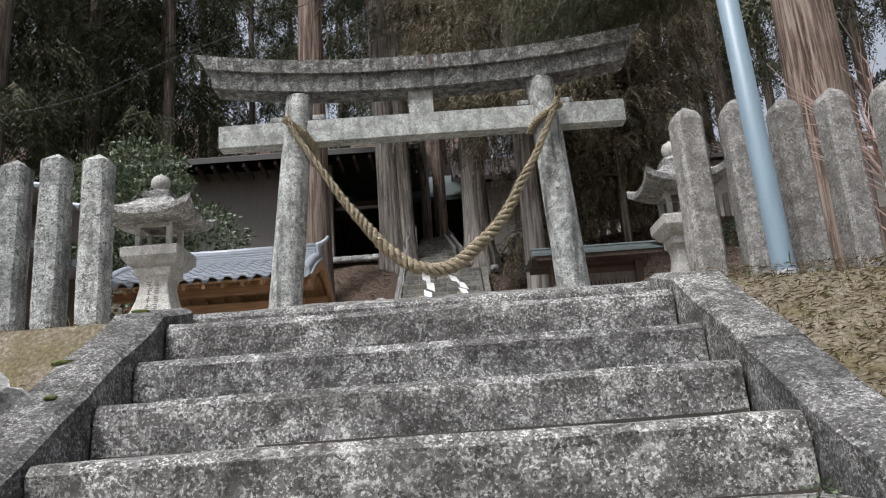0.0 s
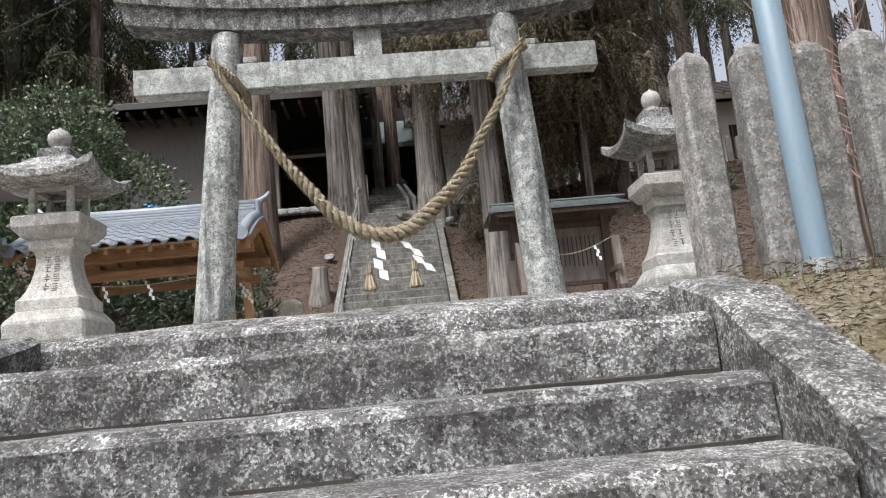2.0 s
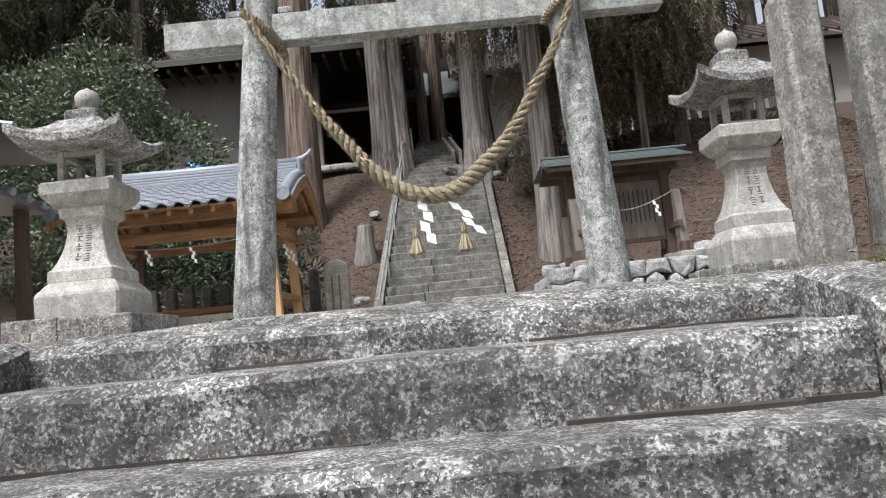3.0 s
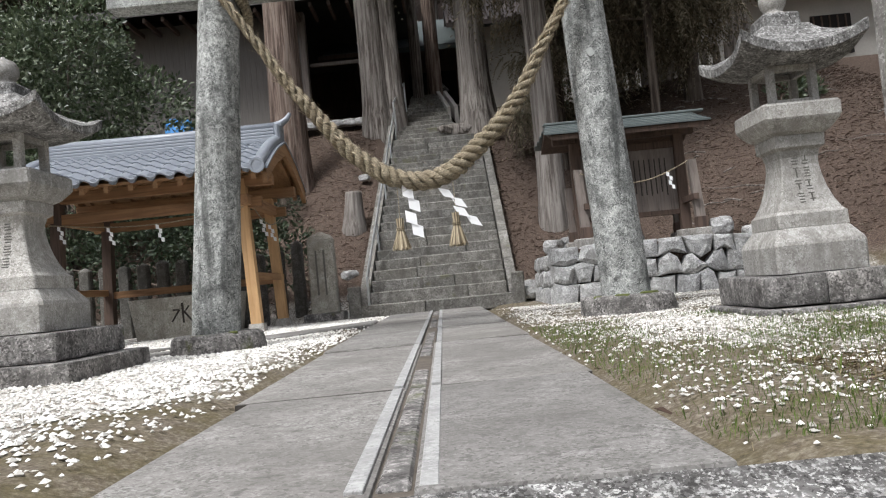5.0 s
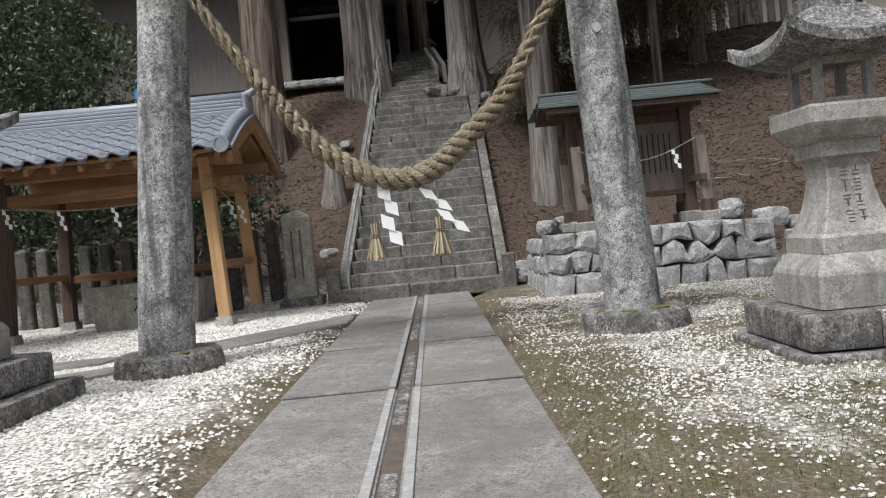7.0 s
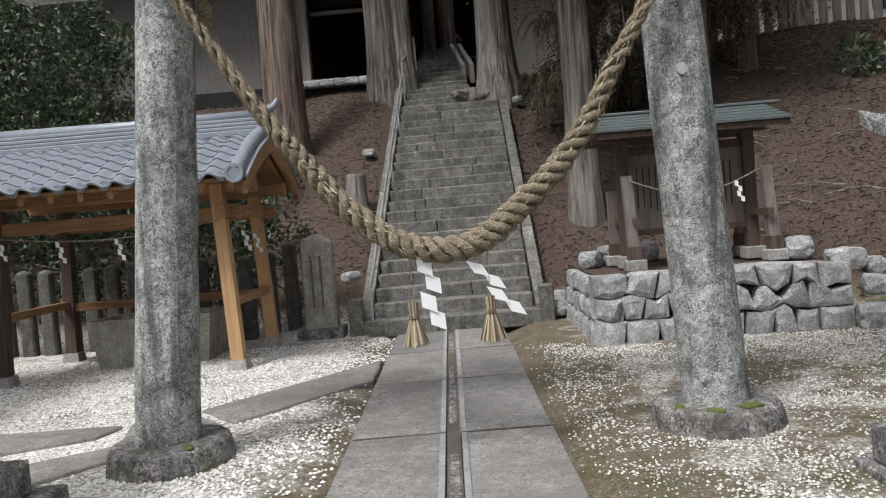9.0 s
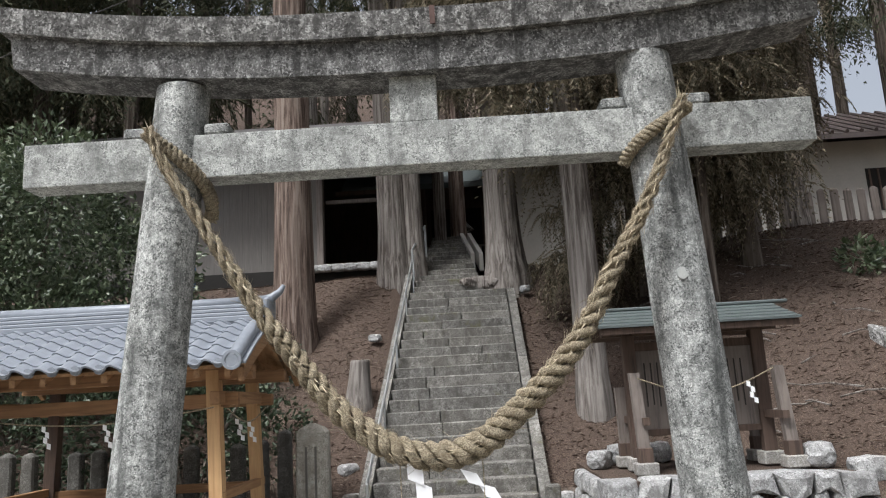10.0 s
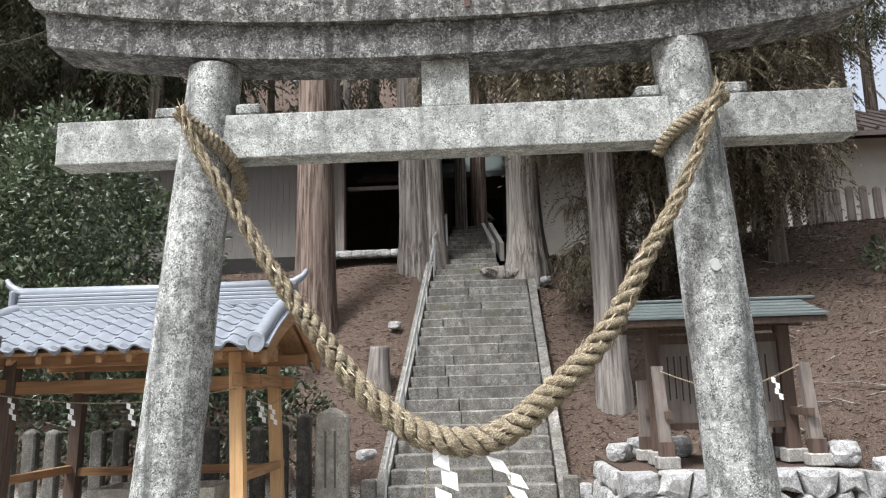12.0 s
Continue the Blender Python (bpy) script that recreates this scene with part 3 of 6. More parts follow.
def rope_line(u):
    """Centre line of the slack rope; u runs from one pillar to the other."""
    keys = [(-1.44, 2.91), (-1.35, 2.69), (-1.22, 2.48), (-1.09, 2.27), (-0.97, 2.08), (-0.86, 1.90), (-0.75, 1.75), (-0.66, 1.63), (-0.56, 1.50), (-0.45, 1.36), (-0.31, 1.24), (-0.18, 1.15), (-0.03, 1.10),
            (0.14, 1.10), (0.28, 1.15), (0.40, 1.24), (0.52, 1.34), (0.64, 1.45), (0.75, 1.57), (0.85, 1.71), (0.94, 1.87), (1.04, 2.04), (1.14, 2.20), (1.24, 2.38), (1.33, 2.57), (1.41, 2.76), (1.47, 2.90)]
    s = u * (len(keys) - 1)
    i = min(int(s), len(keys) - 2)
    f = s - i
    p = [keys[max(0, min(len(keys) - 1, j))] for j in (i - 1, i, i + 1, i + 2)]
    out = []
    for c in (0, 1):
        a, b, cc, d = (q[c] for q in p)
        out.append(0.5 * (2 * b + (cc - a) * f + (2 * a - 5 * b + 4 * cc - d) * f * f + (3 * b - a - 3 * cc + d) * f ** 3))
    y = -0.235 - 0.05 * math.sin(math.pi * u)
    return Vector((out[0], y, out[1]))


def rope_thick(u):
    return 0.020 + 0.029 * math.sin(math.pi * u) ** 1.6


def strands(parent, line, thick, turns, steps, phase0=0.0):
    for s in range(3):
        pts, rad = [], []
        for i in range(steps + 1):
            u = i / steps
            p = line(u)
            d = (line(min(1, u + 0.01)) - line(max(0, u - 0.01))).normalized()
            a = d.cross(Vector((0, 1, 0)))
            if a.length < 0.1:
                a = d.cross(Vector((0, 0, 1)))
            a.normalize()
            b = d.cross(a)
            ang = phase0 + 2 * math.pi * (turns * u + s / 3)
            r = thick(u)
            pts.append(p + 0.92 * r * (math.cos(ang) * a + math.sin(ang) * b))
            rad.append(r * (0.58 + 0.05 * math.sin(i * 1.1 + s) + 0.16 * noise.noise(Vector((i * 0.17, s * 5.0, 0))) + 0.08 * noise.noise(Vector((i * 0.8, s * 3.0, 2)))))
        part("strand", tube(bmesh.new(), pts, rad, 9), M_ROPE, parent, smooth=True)


strands(rope, rope_line, rope_thick, 19, 560)


def wrap_line(xc, r, z0, dz, a0, a1):
    def f(u):
        a = a0 + (a1 - a0) * u
        return Vector((xc + 0.0 * u + r * math.cos(a), r * math.sin(a), z0 + dz * u))
    return f


strands(rope, wrap_line(-1.375, 0.200, 2.90, -0.44, radians(240), radians(395)), lambda u: 0.028, 7, 70)
strands(rope, wrap_line(1.365, 0.205, 2.60, 0.27, radians(190), radians(318)), lambda u: 0.026, 6, 60)


def straw_fuzz(count, line, thick, length, parent, seed):
    rnd = random.Random(seed)
    verts, faces = [], []
    for _ in range(count):
        u = rnd.random()
        p = line(u)
        d = (line(min(1, u + 0.01)) - line(max(0, u - 0.01))).normalized()
        o = Vector((rnd.gauss(0, 1), rnd.gauss(0, 1), rnd.gauss(0, 1)))
        o = (o - o.dot(d) * d).normalized()
        q = p + o * thick(u) * rnd.uniform(1.0, 1.5)
        v = (d * rnd.choice((-1, 1)) * rnd.uniform(0.6, 1.4) + o * rnd.uniform(0.15, 0.9)).normalized() * length * rnd.uniform(0.4, 1.5)
        w = d.cross(o) * 0.0022
        n = len(verts)
        verts += [q - w, q + w, q + v * 0.6 + w * 0.7, q + v, q + v * 0.6 - w * 0.7]
        faces.append((n, n + 1, n + 2, n + 3, n + 4))
    ob = raw("loose_straw", verts, faces, M_STRAW, parent)
    ob["kind"] = "stuff"
    return ob


straw_fuzz(3400, rope_line, rope_thick, 0.045, rope, 3)
straw_fuzz(260, rope_line, rope_thick, 0.10, rope, 4)


def zigzag(x, z, h, w, skew, name="paper_streamer"):
    """A folded paper streamer of four stepped leaves, hung from its top."""
    ob = thing(name, x, TY - 0.31, z, "white zigzag paper streamer hung from a straw rope", "streamer", "paper streamers on the rope")
    bm = bmesh.new()
    n = 4
    for i in range(n):
        zt, zb = -h * i / n * 0.98, -h * (i + 1) / n - 0.02
        sx = skew * i / n + (w * 0.22 if i % 2 else -w * 0.22)
        yy = 0.012 * (i % 2) - 0.004 * i
        th = 0.002
        q = [(sx - w / 2, zt), (sx + w / 2, zt - h * 0.09), (sx + w / 2 + skew * 0.2, zb), (sx - w / 2 + skew * 0.2, zb + h * 0.09)]
        loft(bm, [[(a, yy, b) for a, b in q], [(a, yy + th, b) for a, b in q]])
    part("paper", bm, M_PAPER, ob)
    return ob


zigzag(-0.045, 1.075, 0.375, 0.078, 0.02)
zigzag(0.215, 1.03, 0.285, 0.080, 0.19)


def tassel(x, z, h):
    ob = thing("straw_tassel", x, TY - 0.30, z, "bound straw tassel hanging from a thin cord", "tassel", "straw tassels on the rope")
    rnd = random.Random(int(x * 100) + 50)
    verts, faces = [], []
    for _ in range(260):
        a, r = rnd.uniform(0, 6.283), math.sqrt(rnd.random())
        top = Vector((0.030 * r * math.cos(a), 0.030 * r * math.sin(a), 0))
        mid = Vector((0.024 * r * math.cos(a), 0.024 * r * math.sin(a), -0.35 * h))
        end = Vector((0.075 * r * math.cos(a), 0.075 * r * math.sin(a), -h * rnd.uniform(0.93, 1.03)))
        w = Vector((-math.sin(a), math.cos(a), 0)) * 0.0035
        n = len(verts)
        verts += [top - w, top + w, mid + w, mid - w, end + w, end - w]
        faces += [(n, n + 1, n + 2, n + 3), (n + 3, n + 2, n + 4, n + 5)]
    s = raw("straw", verts, faces, M_STRAW, ob)
    s["kind"] = "stuff"
    for zz in (-0.30, -0.36):
        part("binding", tube(bmesh.new(), [(0.031 * math.cos(a), 0.031 * math.sin(a), zz * h) for a in [2 * math.pi * i / 14 for i in range(15)]], 0.004, 6), M_ROPE, ob)
    part("cord", tube(bmesh.new(), [(0, 0, -0.1 * h), (0.003, 0, 0.12), (0, 0, 0.30)], 0.003, 5), M_ROPE, ob)


tassel(-0.135, 0.835, 0.222)
tassel(0.268, 0.84, 0.235)


# ---- stone lanterns ----
def quad_ring(h, z, chamfer=0.008):
    """A square of half width h with small cut corners."""
    c = min(chamfer, h * 0.3)
    return [(-h + c, -h, z), (h - c, -h, z), (h, -h + c, z), (h, h - c, z), (h - c, h, z), (-h + c, h, z), (-h, h - c, z), (-h, -h + c, z)]


def quad_loft(profile, chamfer=0.008):
    bm = bmesh.new()
    loft(bm, [quad_ring(h, z, chamfer) for h, z in profile])
    bmesh.ops.recalc_face_normals(bm, faces=bm.faces)
    return bm


def lantern_roof():
    """Square roof, swept up at its four corners."""
    bm = bmesh.new()
    rings = []
    for h, z, lift in ((0.17, 1.475, 0.0), (0.30, 1.478, 0.03), (0.372, 1.492, 0.080), (0.384, 1.500, 0.088), (0.384, 1.548, 0.096), (0.372, 1.556, 0.090), (0.325, 1.580, 0.040), (0.26, 1.618, 0.016), (0.20, 1.662, 0.005), (0.150, 1.715, 0.0)):
        row = []
        for side in range(4):
            a = side * math.pi / 2
            for k in range(10):
                v = -1 + 2 * k / 10
                up = lift * abs(v) ** 2.6
                out = h * (1 + 0.05 * (lift / 0.09) * abs(v) ** 3)
                x, y = out * v, -out
                row.append((x * math.cos(a) - y * math.sin(a), x * math.sin(a) + y * math.cos(a), z + up + 0.003 * noise.noise(Vector((x * 9, y * 9, side + z * 7)))))
        rings.append(row)
    loft(bm, rings)
    bmesh.ops.recalc_face_normals(bm, faces=bm.faces)
    return bm


def lantern(x, y, z, low, seed, slim=1.0, name="stone_lantern"):
    """Square shrine lantern: two plinth courses, foot, flared shaft, shelf, fire box, roof and finial."""
    ob = thing(name, x, y, z, "pale granite lantern with lichen-dark roof on stepped plinths", "stone lantern", "pair of stone lanterns")
    ob.matrix_basis = ob.matrix_basis @ Matrix.Diagonal((slim, slim, 1, 1))
    rnd = random.Random(seed)
    for w, za, zb, cut in ((low, -0.14, 0.11, 0.10), (0.435, 0.112, 0.285, -0.06)):
        for a, b in ((-w, cut - 0.003), (cut + 0.003, w)):
            part("plinth_block", boxm(a, b, -w, w, za, zb + rnd.uniform(-0.004, 0.0), 0.018, 2, 0.006), M_BASE, ob)
    part("foot", quad_loft(((0.292, 0.286), (0.296, 0.44), (0.288, 0.462), (0.240, 0.525), (0.228, 0.538)), 0.02), M_LANT, ob)
    part("shaft", quad_loft(((0.228, 0.540), (0.226, 0.615), (0.205, 0.635), (0.176, 0.69), (0.152, 0.76), (0.135, 0.83), (0.125, 0.90), (0.126, 0.945), (0.138, 0.985), (0.163, 1.002), (0.166, 1.070))), M_LANT, ob)
    part("shelf", quad_loft(((0.168, 1.072), (0.198, 1.088), (0.246, 1.145), (0.254, 1.16), (0.254, 1.232), (0.243, 1.246), (0.18, 1.252)), 0.012), M_LANT, ob)
    for a in (-1, 1):
        for b in (-1, 1):
            part("fire_box_post", boxm(a * 0.138 - 0.024, a * 0.138 + 0.024, b * 0.138 - 0.024, b * 0.138 + 0.024, 1.252, 1.478, 0.004), M_LANT, ob)
        for za, zb in ((1.252, 1.278), (1.440, 1.478)):
            part("fire_box_rail", boxm(-0.114, 0.114, a * 0.138 - 0.017, a * 0.138 + 0.017, za, zb, 0.003), M_LANT, ob)
            part("fire_box_rail", boxm(a * 0.138 - 0.017, a * 0.138 + 0.017, -0.114, 0.114, za, zb, 0.003), M_LANT, ob)
    part("roof", lantern_roof(), M_LROOF, ob, "lichen-dark roof swept up at its corners")
    part("cap_block", quad_loft(((0.122, 1.700), (0.125, 1.725), (0.122, 1.785), (0.112, 1.798)), 0.015), M_LROOF, ob, "lichen-spotted square cap")
    fin = bmesh.new()
    loft(fin, [ring(20, r, zz) for r, zz in ((0.075, 1.795), (0.070, 1.815), (0.058, 1.828), (0.066, 1.842), (0.083, 1.865), (0.088, 1.895), (0.084, 1.925), (0.064, 1.955), (0.035, 1.970), (0.014, 1.978), (0.008, 1.990))])
    part("finial", fin, M_LANT, ob, smooth=True)
    # two columns of carved seal characters too worn to read, as darker strips on the shaft's front
    for col in (-0.034, 0.034):
        for k in range(4):
            zc = 0.93 - 0.075 * k
            for j in range(4):
                if rnd.random() < 0.3:
                    dx0, dx1, dz, hh = -0.004, 0.004, 0.018 - 0.012 * j, 0.030
                else:
                    dx0, dx1, dz, hh = -0.024 + 0.008 * rnd.random(), 0.024 - 0.010 * rnd.random(), 0.026 - 0.017 * j, 0.0065
                z0 = zc + dz
                yy = -bez([(0.62, 0.222), (0.69, 0.176), (0.76, 0.152), (0.83, 0.135), (0.90, 0.125), (1.0, 0.126)], z0)
                part("carved_stroke", boxm(col + dx0, col + dx1, yy - 0.0025, yy + 0.02, z0 - hh / 2, z0 + hh / 2), M_CUT, ob)
    return ob


lantern(-2.43, 6.50, 0.0, 0.545, 1)
lantern(2.25, 6.38, -0.075, 0.50, 2, 0.87)

# pale lichen patches on the pillars
for px, pz, w, side in ((1.375, 1.945, 0.040, 1),):
    bm = bmesh.new()
    n_ = 14
    rim = [(w * (0.8 + 0.6 * noise.noise(Vector((math.cos(a) * 2.5 + px * 9, math.sin(a) * 2.5, pz)))) * math.cos(a), w * 0.9 * math.sin(a)) for a in [2 * math.pi * i / n_ for i in range(n_)]]
    loft(bm, [[(x, 0.012 + x * x * 2.6, z) for x, z in rim], [(x * 0.9, -0.004 + x * x * 2.6, z * 0.9) for x, z in rim]])
    bmesh.ops.recalc_face_normals(bm, faces=bm.faces)
    l_ = part("lichen_patch", bm, M_LICHEN, torii, "pale lichen patch")
    place(l_, px, -0.168, pz)


# ---- stair to the upper shrine ----
upper = tagged(new("stone_stair"), "long worn granite stair climbing the slope", "stairs", kind="structure")
RUN, RISE, NST = 0.243, 0.156, 21
for i in range(NST):
    y0, z1 = 11.98 + RUN * i, 0.06 + RISE * (i + 1) - 0.06
    xl, xr = -0.95 + 0.012 * i, 0.93 + 0.004 * i
    if i == 0:
        xl, xr = -1.15, 1.05
    cut = random.uniform(-0.5, 0.5)
    for a, b in ((xl, cut - 0.004), (cut + 0.004, xr)):
        part("step", boxm(a, b, y0 + random.uniform(-0.008, 0.008), y0 + RUN + 0.12, z1 - 0.2, z1 + random.uniform(-0.008, 0.008), 0.012, 1, 0.004), M_FAR, upper)
YT, ZT = 11.98 + RUN * NST, RISE * NST
for i in range(12):
    y0, z1, u = YT + 0.31 * i, ZT + 0.150 * (i + 1), i / 11
    part("step", boxm(-0.64 + 0.26 * u, 0.62 - 0.34 * u, y0 + random.uniform(-0.01, 0.01), y0 + 0.50, z1 - 0.35, z1 + random.uniform(-0.008, 0.008), 0.012, 1, 0.006), M_FAR, upper)
for dx in (0.0, 0.17):
    bm = bmesh.new()
    loft(bm, [[(x + dx - 0.04, y, z - 0.3), (x + dx + 0.04, y, z - 0.3), (x + dx + 0.04, y, z + 0.08), (x + dx - 0.04, y, z + 0.08)] for x, y, z in ((0.50, 19.0, ZT + 1.0), (0.30, 20.7, ZT + 1.82))])
    bmesh.ops.recalc_face_normals(bm, faces=bm.faces)
    part("side_curb", bm, M_PLASTER, upper, "pale concrete curb")


def curbs():
    for side, xa, xb, ye in ((-1, -1.02, -0.75, 17.6), (1, 1.01, 1.09, 16.85)):
        n = 7
        for k in range(n):
            ya, yb = 12.05 + (ye - 12.05) * k / n, 12.05 + (ye - 12.05) * (k + 1) / n - 0.012
            bm = bmesh.new()
            rr = []
            for y in (ya, yb):
                x = xa + (xb - xa) * (y - 12.05) / (ye - 12.05)
                z = 0.17 + (RISE / RUN) * (y - 12.05)
                rr.append([(x - 0.065, y, z - 0.35), (x + 0.065, y, z - 0.35), (x + 0.065, y, z + 0.03), (x - 0.065, y, z + 0.03)])
            loft(bm, rr)
            bmesh.ops.recalc_face_normals(bm, faces=bm.faces)
            part("side_curb", bm, M_FAR, upper)


curbs()
for xp in (-1.12, 1.07):
    part("end_post", boxm(xp - 0.08, xp + 0.08, 11.95, 12.12, -0.05, 0.42, 0.015, 1), M_FAR, upper)

rail = thing("handrail", 0, 0, 0, "thin galvanised steel handrail beside the stone stair", "handrail")
rl = []
for y in (12.0, 13.4, 14.8, 16.2, 17.6):
    x = -0.93 + 0.27 * (y - 12.0) / 5.6
    z = 0.1 + (RISE / RUN) * (y - 12.0)
    rl.append((x, y, z + 0.42))
    part("post", tube(bmesh.new(), [(x, y, z - 0.1), (x, y, z + 0.42)], 0.017, 8), M_STEEL, rail)
part("rail", tube(bmesh.new(), rl, 0.02, 8), M_STEEL, rail)
rail2 = thing("handrail", 0, 0, 0, "short steel handrail at the head of the stair", "handrail")
pl = [(-0.66, 17.3, 3.3), (-0.66, 17.3, 4.15), (-0.48, 19.2, 5.05), (-0.48, 19.2, 4.2)]
part("rail", tube(bmesh.new(), pl, 0.022, 8), M_STEEL, rail2)


# ---- purification pavilion ----
def pavilion():
    ob = thing("water_pavilion", -3.16, 11.1, 0, "small open cedar pavilion with blue-grey tiled gable roof", "pavilion")
    X0, X1, Y0, Y1 = -1.12, 1.13, -0.65, 0.65
    for x in (X0, X1):
        for y in (Y0, Y1):
            lean = -0.03 * (1 if y > 0 else -1)
            bm = bmesh.new()
            loft(bm, [square(0.12, 0.12, 0.10, x, y), square(0.115, 0.115, 1.75, x - 0.07 * (1 if x > 0 else -1), y + lean)])
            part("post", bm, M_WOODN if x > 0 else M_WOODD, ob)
            bm = bmesh.new()
            loft(bm, [square(0.20, 0.20, -0.06, x, y), square(0.16, 0.16, 0.10, x, y)])
            part("post_base", bm, M_LANT, ob, "small granite pad")
        part("side_beam", boxm(x - 0.045, x + 0.045, Y0 - 0.16, Y1 + 0.16, 1.44, 1.56, 0.006), M_WOODY, ob)
        part("lower_rail", boxm(x - 0.035, x + 0.035, Y0 - 0.02, Y1 + 0.10, 0.60, 0.68, 0.005), M_WOODY, ob)
    for y in (Y0 + 0.04, Y1 - 0.04):
        part("eave_beam", boxm(X0 - 0.30, X1 + 0.30, y - 0.06, y + 0.06, 1.66, 1.79, 0.008), M_WOODX, ob)
        part("tie_beam", boxm(X0 - 0.1, X1 + 0.16, y - 0.035, y + 0.035, 1.42, 1.54, 0.006), M_WOODX, ob)
    part("back_rail", boxm(X0, X1, Y1 - 0.03, Y1 + 0.03, 0.56, 0.65, 0.005), M_WOODX, ob)
    part("ridge_beam", boxm(X0 - 0.30, X1 + 0.30, -0.06, 0.06, 2.05, 2.16, 0.008), M_WOODX, ob)
    # roof slopes: board deck and tiles
    RY, RZ, EY, EZ = 0.0, 2.26, 1.08, 1.79
    xl, xr = -1.50, 1.48
    for sgn in (-1, 1):
        bm = bmesh.new()
        prof = [(RY + sgn * (EY) * u, RZ - (RZ - EZ) * (u - 0.10 * math.sin(math.pi * u))) for u in [k / 8 for k in range(9)]]
        loft(bm, [[(x, y, z - 0.05) for y, z in prof] + [(x, y, z - 0.02) for y, z in reversed(prof)] for x in (xl, xr)])
        bmesh.ops.recalc_face_normals(bm, faces=bm.faces)
        part("roof_deck", bm, M_WOODY, ob)
        for x in (xl + 0.03, xr - 0.03):
            bm = bmesh.new()
            loft(bm, [[(x - 0.025, y, z - 0.17) for y, z in prof] + [(x - 0.025, y, z - 0.03) for y, z in reversed(prof)], [(x + 0.025, y, z - 0.17) for y, z in prof] + [(x + 0.025, y, z - 0.03) for y, z in reversed(prof)]])
            bmesh.ops.recalc_face_normals(bm, faces=bm.faces)
            part("bargeboard", bm, M_WOODY, ob, "pale cedar bargeboard")
        # rafters
        for k in range(11):
            x = xl + 0.15 + (xr - xl - 0.3) * k / 10
            bm = bmesh.new()
            loft(bm, [[(x - 0.025, y, z - 0.12) for y, z in prof[2:]] + [(x - 0.025, y, z - 0.055) for y, z in reversed(prof[2:])], [(x + 0.025, y, z - 0.12) for y, z in prof[2:]] + [(x + 0.025, y, z - 0.055) for y, z in reversed(prof[2:])]])
            bmesh.ops.recalc_face_normals(bm, faces=bm.faces)
            part("rafter", bm, M_WOODY, ob)
        # tiles: S-curved pans in overlapping courses
        cols, rows = 13, 8
        tw = (xr - xl - 0.30) / cols
        tm = bpy.data.meshes.new("roof_tile")
        vs, fs = [], []
        nx = 9
        for zt in (0.0, -0.018):
            for (v, lift) in ((0.0, 0.016), (1.0, 0.0)):
                for i in range(nx):
                    u = i / (nx - 1)
                    h = 0.046 * (0.5 - 0.5 * math.cos(2 * math.pi * (u * 0.95 + 0.30))) + lift
                    drop = 0.10 * math.sin(math.pi * u) * (1 if v == 0 else 0)
                    vs.append((u * tw * 1.04, -v, h + zt))
                    vs[-1] = (u * tw * 1.04, drop - v * 1.0, h + zt)
        def quad(a, b, c, d): fs.append((a, b, c, d))
        for i in range(nx - 1):
            quad(i, i + 1, nx + i + 1, nx + i)
            quad(2 * nx + i, 3 * nx + i, 3 * nx + i + 1, 2 * nx + i + 1)
            quad(i, 2 * nx + i, 2 * nx + i + 1, i + 1)
        tm.from_pydata([(a, b * 1.0, c) for a, b, c in vs], [], fs)
        tm.materials.append(M_TILE)
        for p in tm.polygons:
            p.use_smooth = False
        L = 1.0
        for r in range(rows):
            ua, ub = r / rows, (r + 1.18) / rows
            ya = RY + sgn * EY * 1.03 * ub
            za = RZ + 0.005 - (RZ - EZ) * (ub * 1.03 - 0.10 * math.sin(math.pi * min(1, ub)))
            yb = RY + sgn * EY * 1.03 * ua
            zb = RZ + 0.005 - (RZ - EZ) * (ua * 1.03 - 0.10 * math.sin(math.pi * ua))
            ln = math.hypot(ya - yb, za - zb)
            pitch = math.atan2(zb - za, abs(ya - yb))
            for c in range(cols):
                t = new("tile", tm)
                t.parent = ob
                x = xl + 0.15 + tw * c
                if sgn < 0:
                    m = Matrix.Translation((x, ya, za)) @ Euler((pitch, 0, 0)).to_matrix().to_4x4() @ Matrix.Diagonal((1, -ln, 1, 1))
                else:
                    m = Matrix.Translation((x + tw, ya, za)) @ Euler((0, 0, math.pi)).to_matrix().to_4x4() @ Euler((pitch, 0, 0)).to_matrix().to_4x4() @ Matrix.Diagonal((1, -ln, 1, 1))
                t.matrix_basis = m
        # round end caps along the eave, verge rolls
        ye, ze = RY + sgn * EY * 1.035, EZ - 0.005
        for c in range(cols):
            bm = bmesh.new()
            x = xl + 0.15 + tw * (c + 0.69)
            loft(bm, [[(x + 0.042 * math.cos(a), ye + dy, ze + 0.042 * math.sin(a)) for a in [2 * math.pi * i / 14 for i in range(14)]] for dy in (-0.02, 0.02)])
            bmesh.ops.recalc_face_normals(bm, faces=bm.faces)
            part("eave_cap", bm, M_TILE, ob)
        for x in (xl + 0.09, xr - 0.09):
            pts = [(x, y, z + 0.035) for y, z in prof] + [(x, RY + sgn * EY * 1.05, EZ + 0.01)]
            part("verge_roll", tube(bmesh.new(), pts, 0.068, 10), M_TILE, ob, smooth=True)
            bm = bmesh.new()
            loft(bm, [ring(16, 0.085, 0), ring(16, 0.085, 0.03), ring(16, 0.06, 0.03), ring(16, 0.055, 0.022)])
            e = part("verge_cap", bm, M_TILE, ob)
            place(e, x, RY + sgn * EY * 1.05, EZ + 0.012, 90 if sgn < 0 else -90)
            bm = bmesh.new()
            xo = x + (0.1 if x > 0 else -0.1)
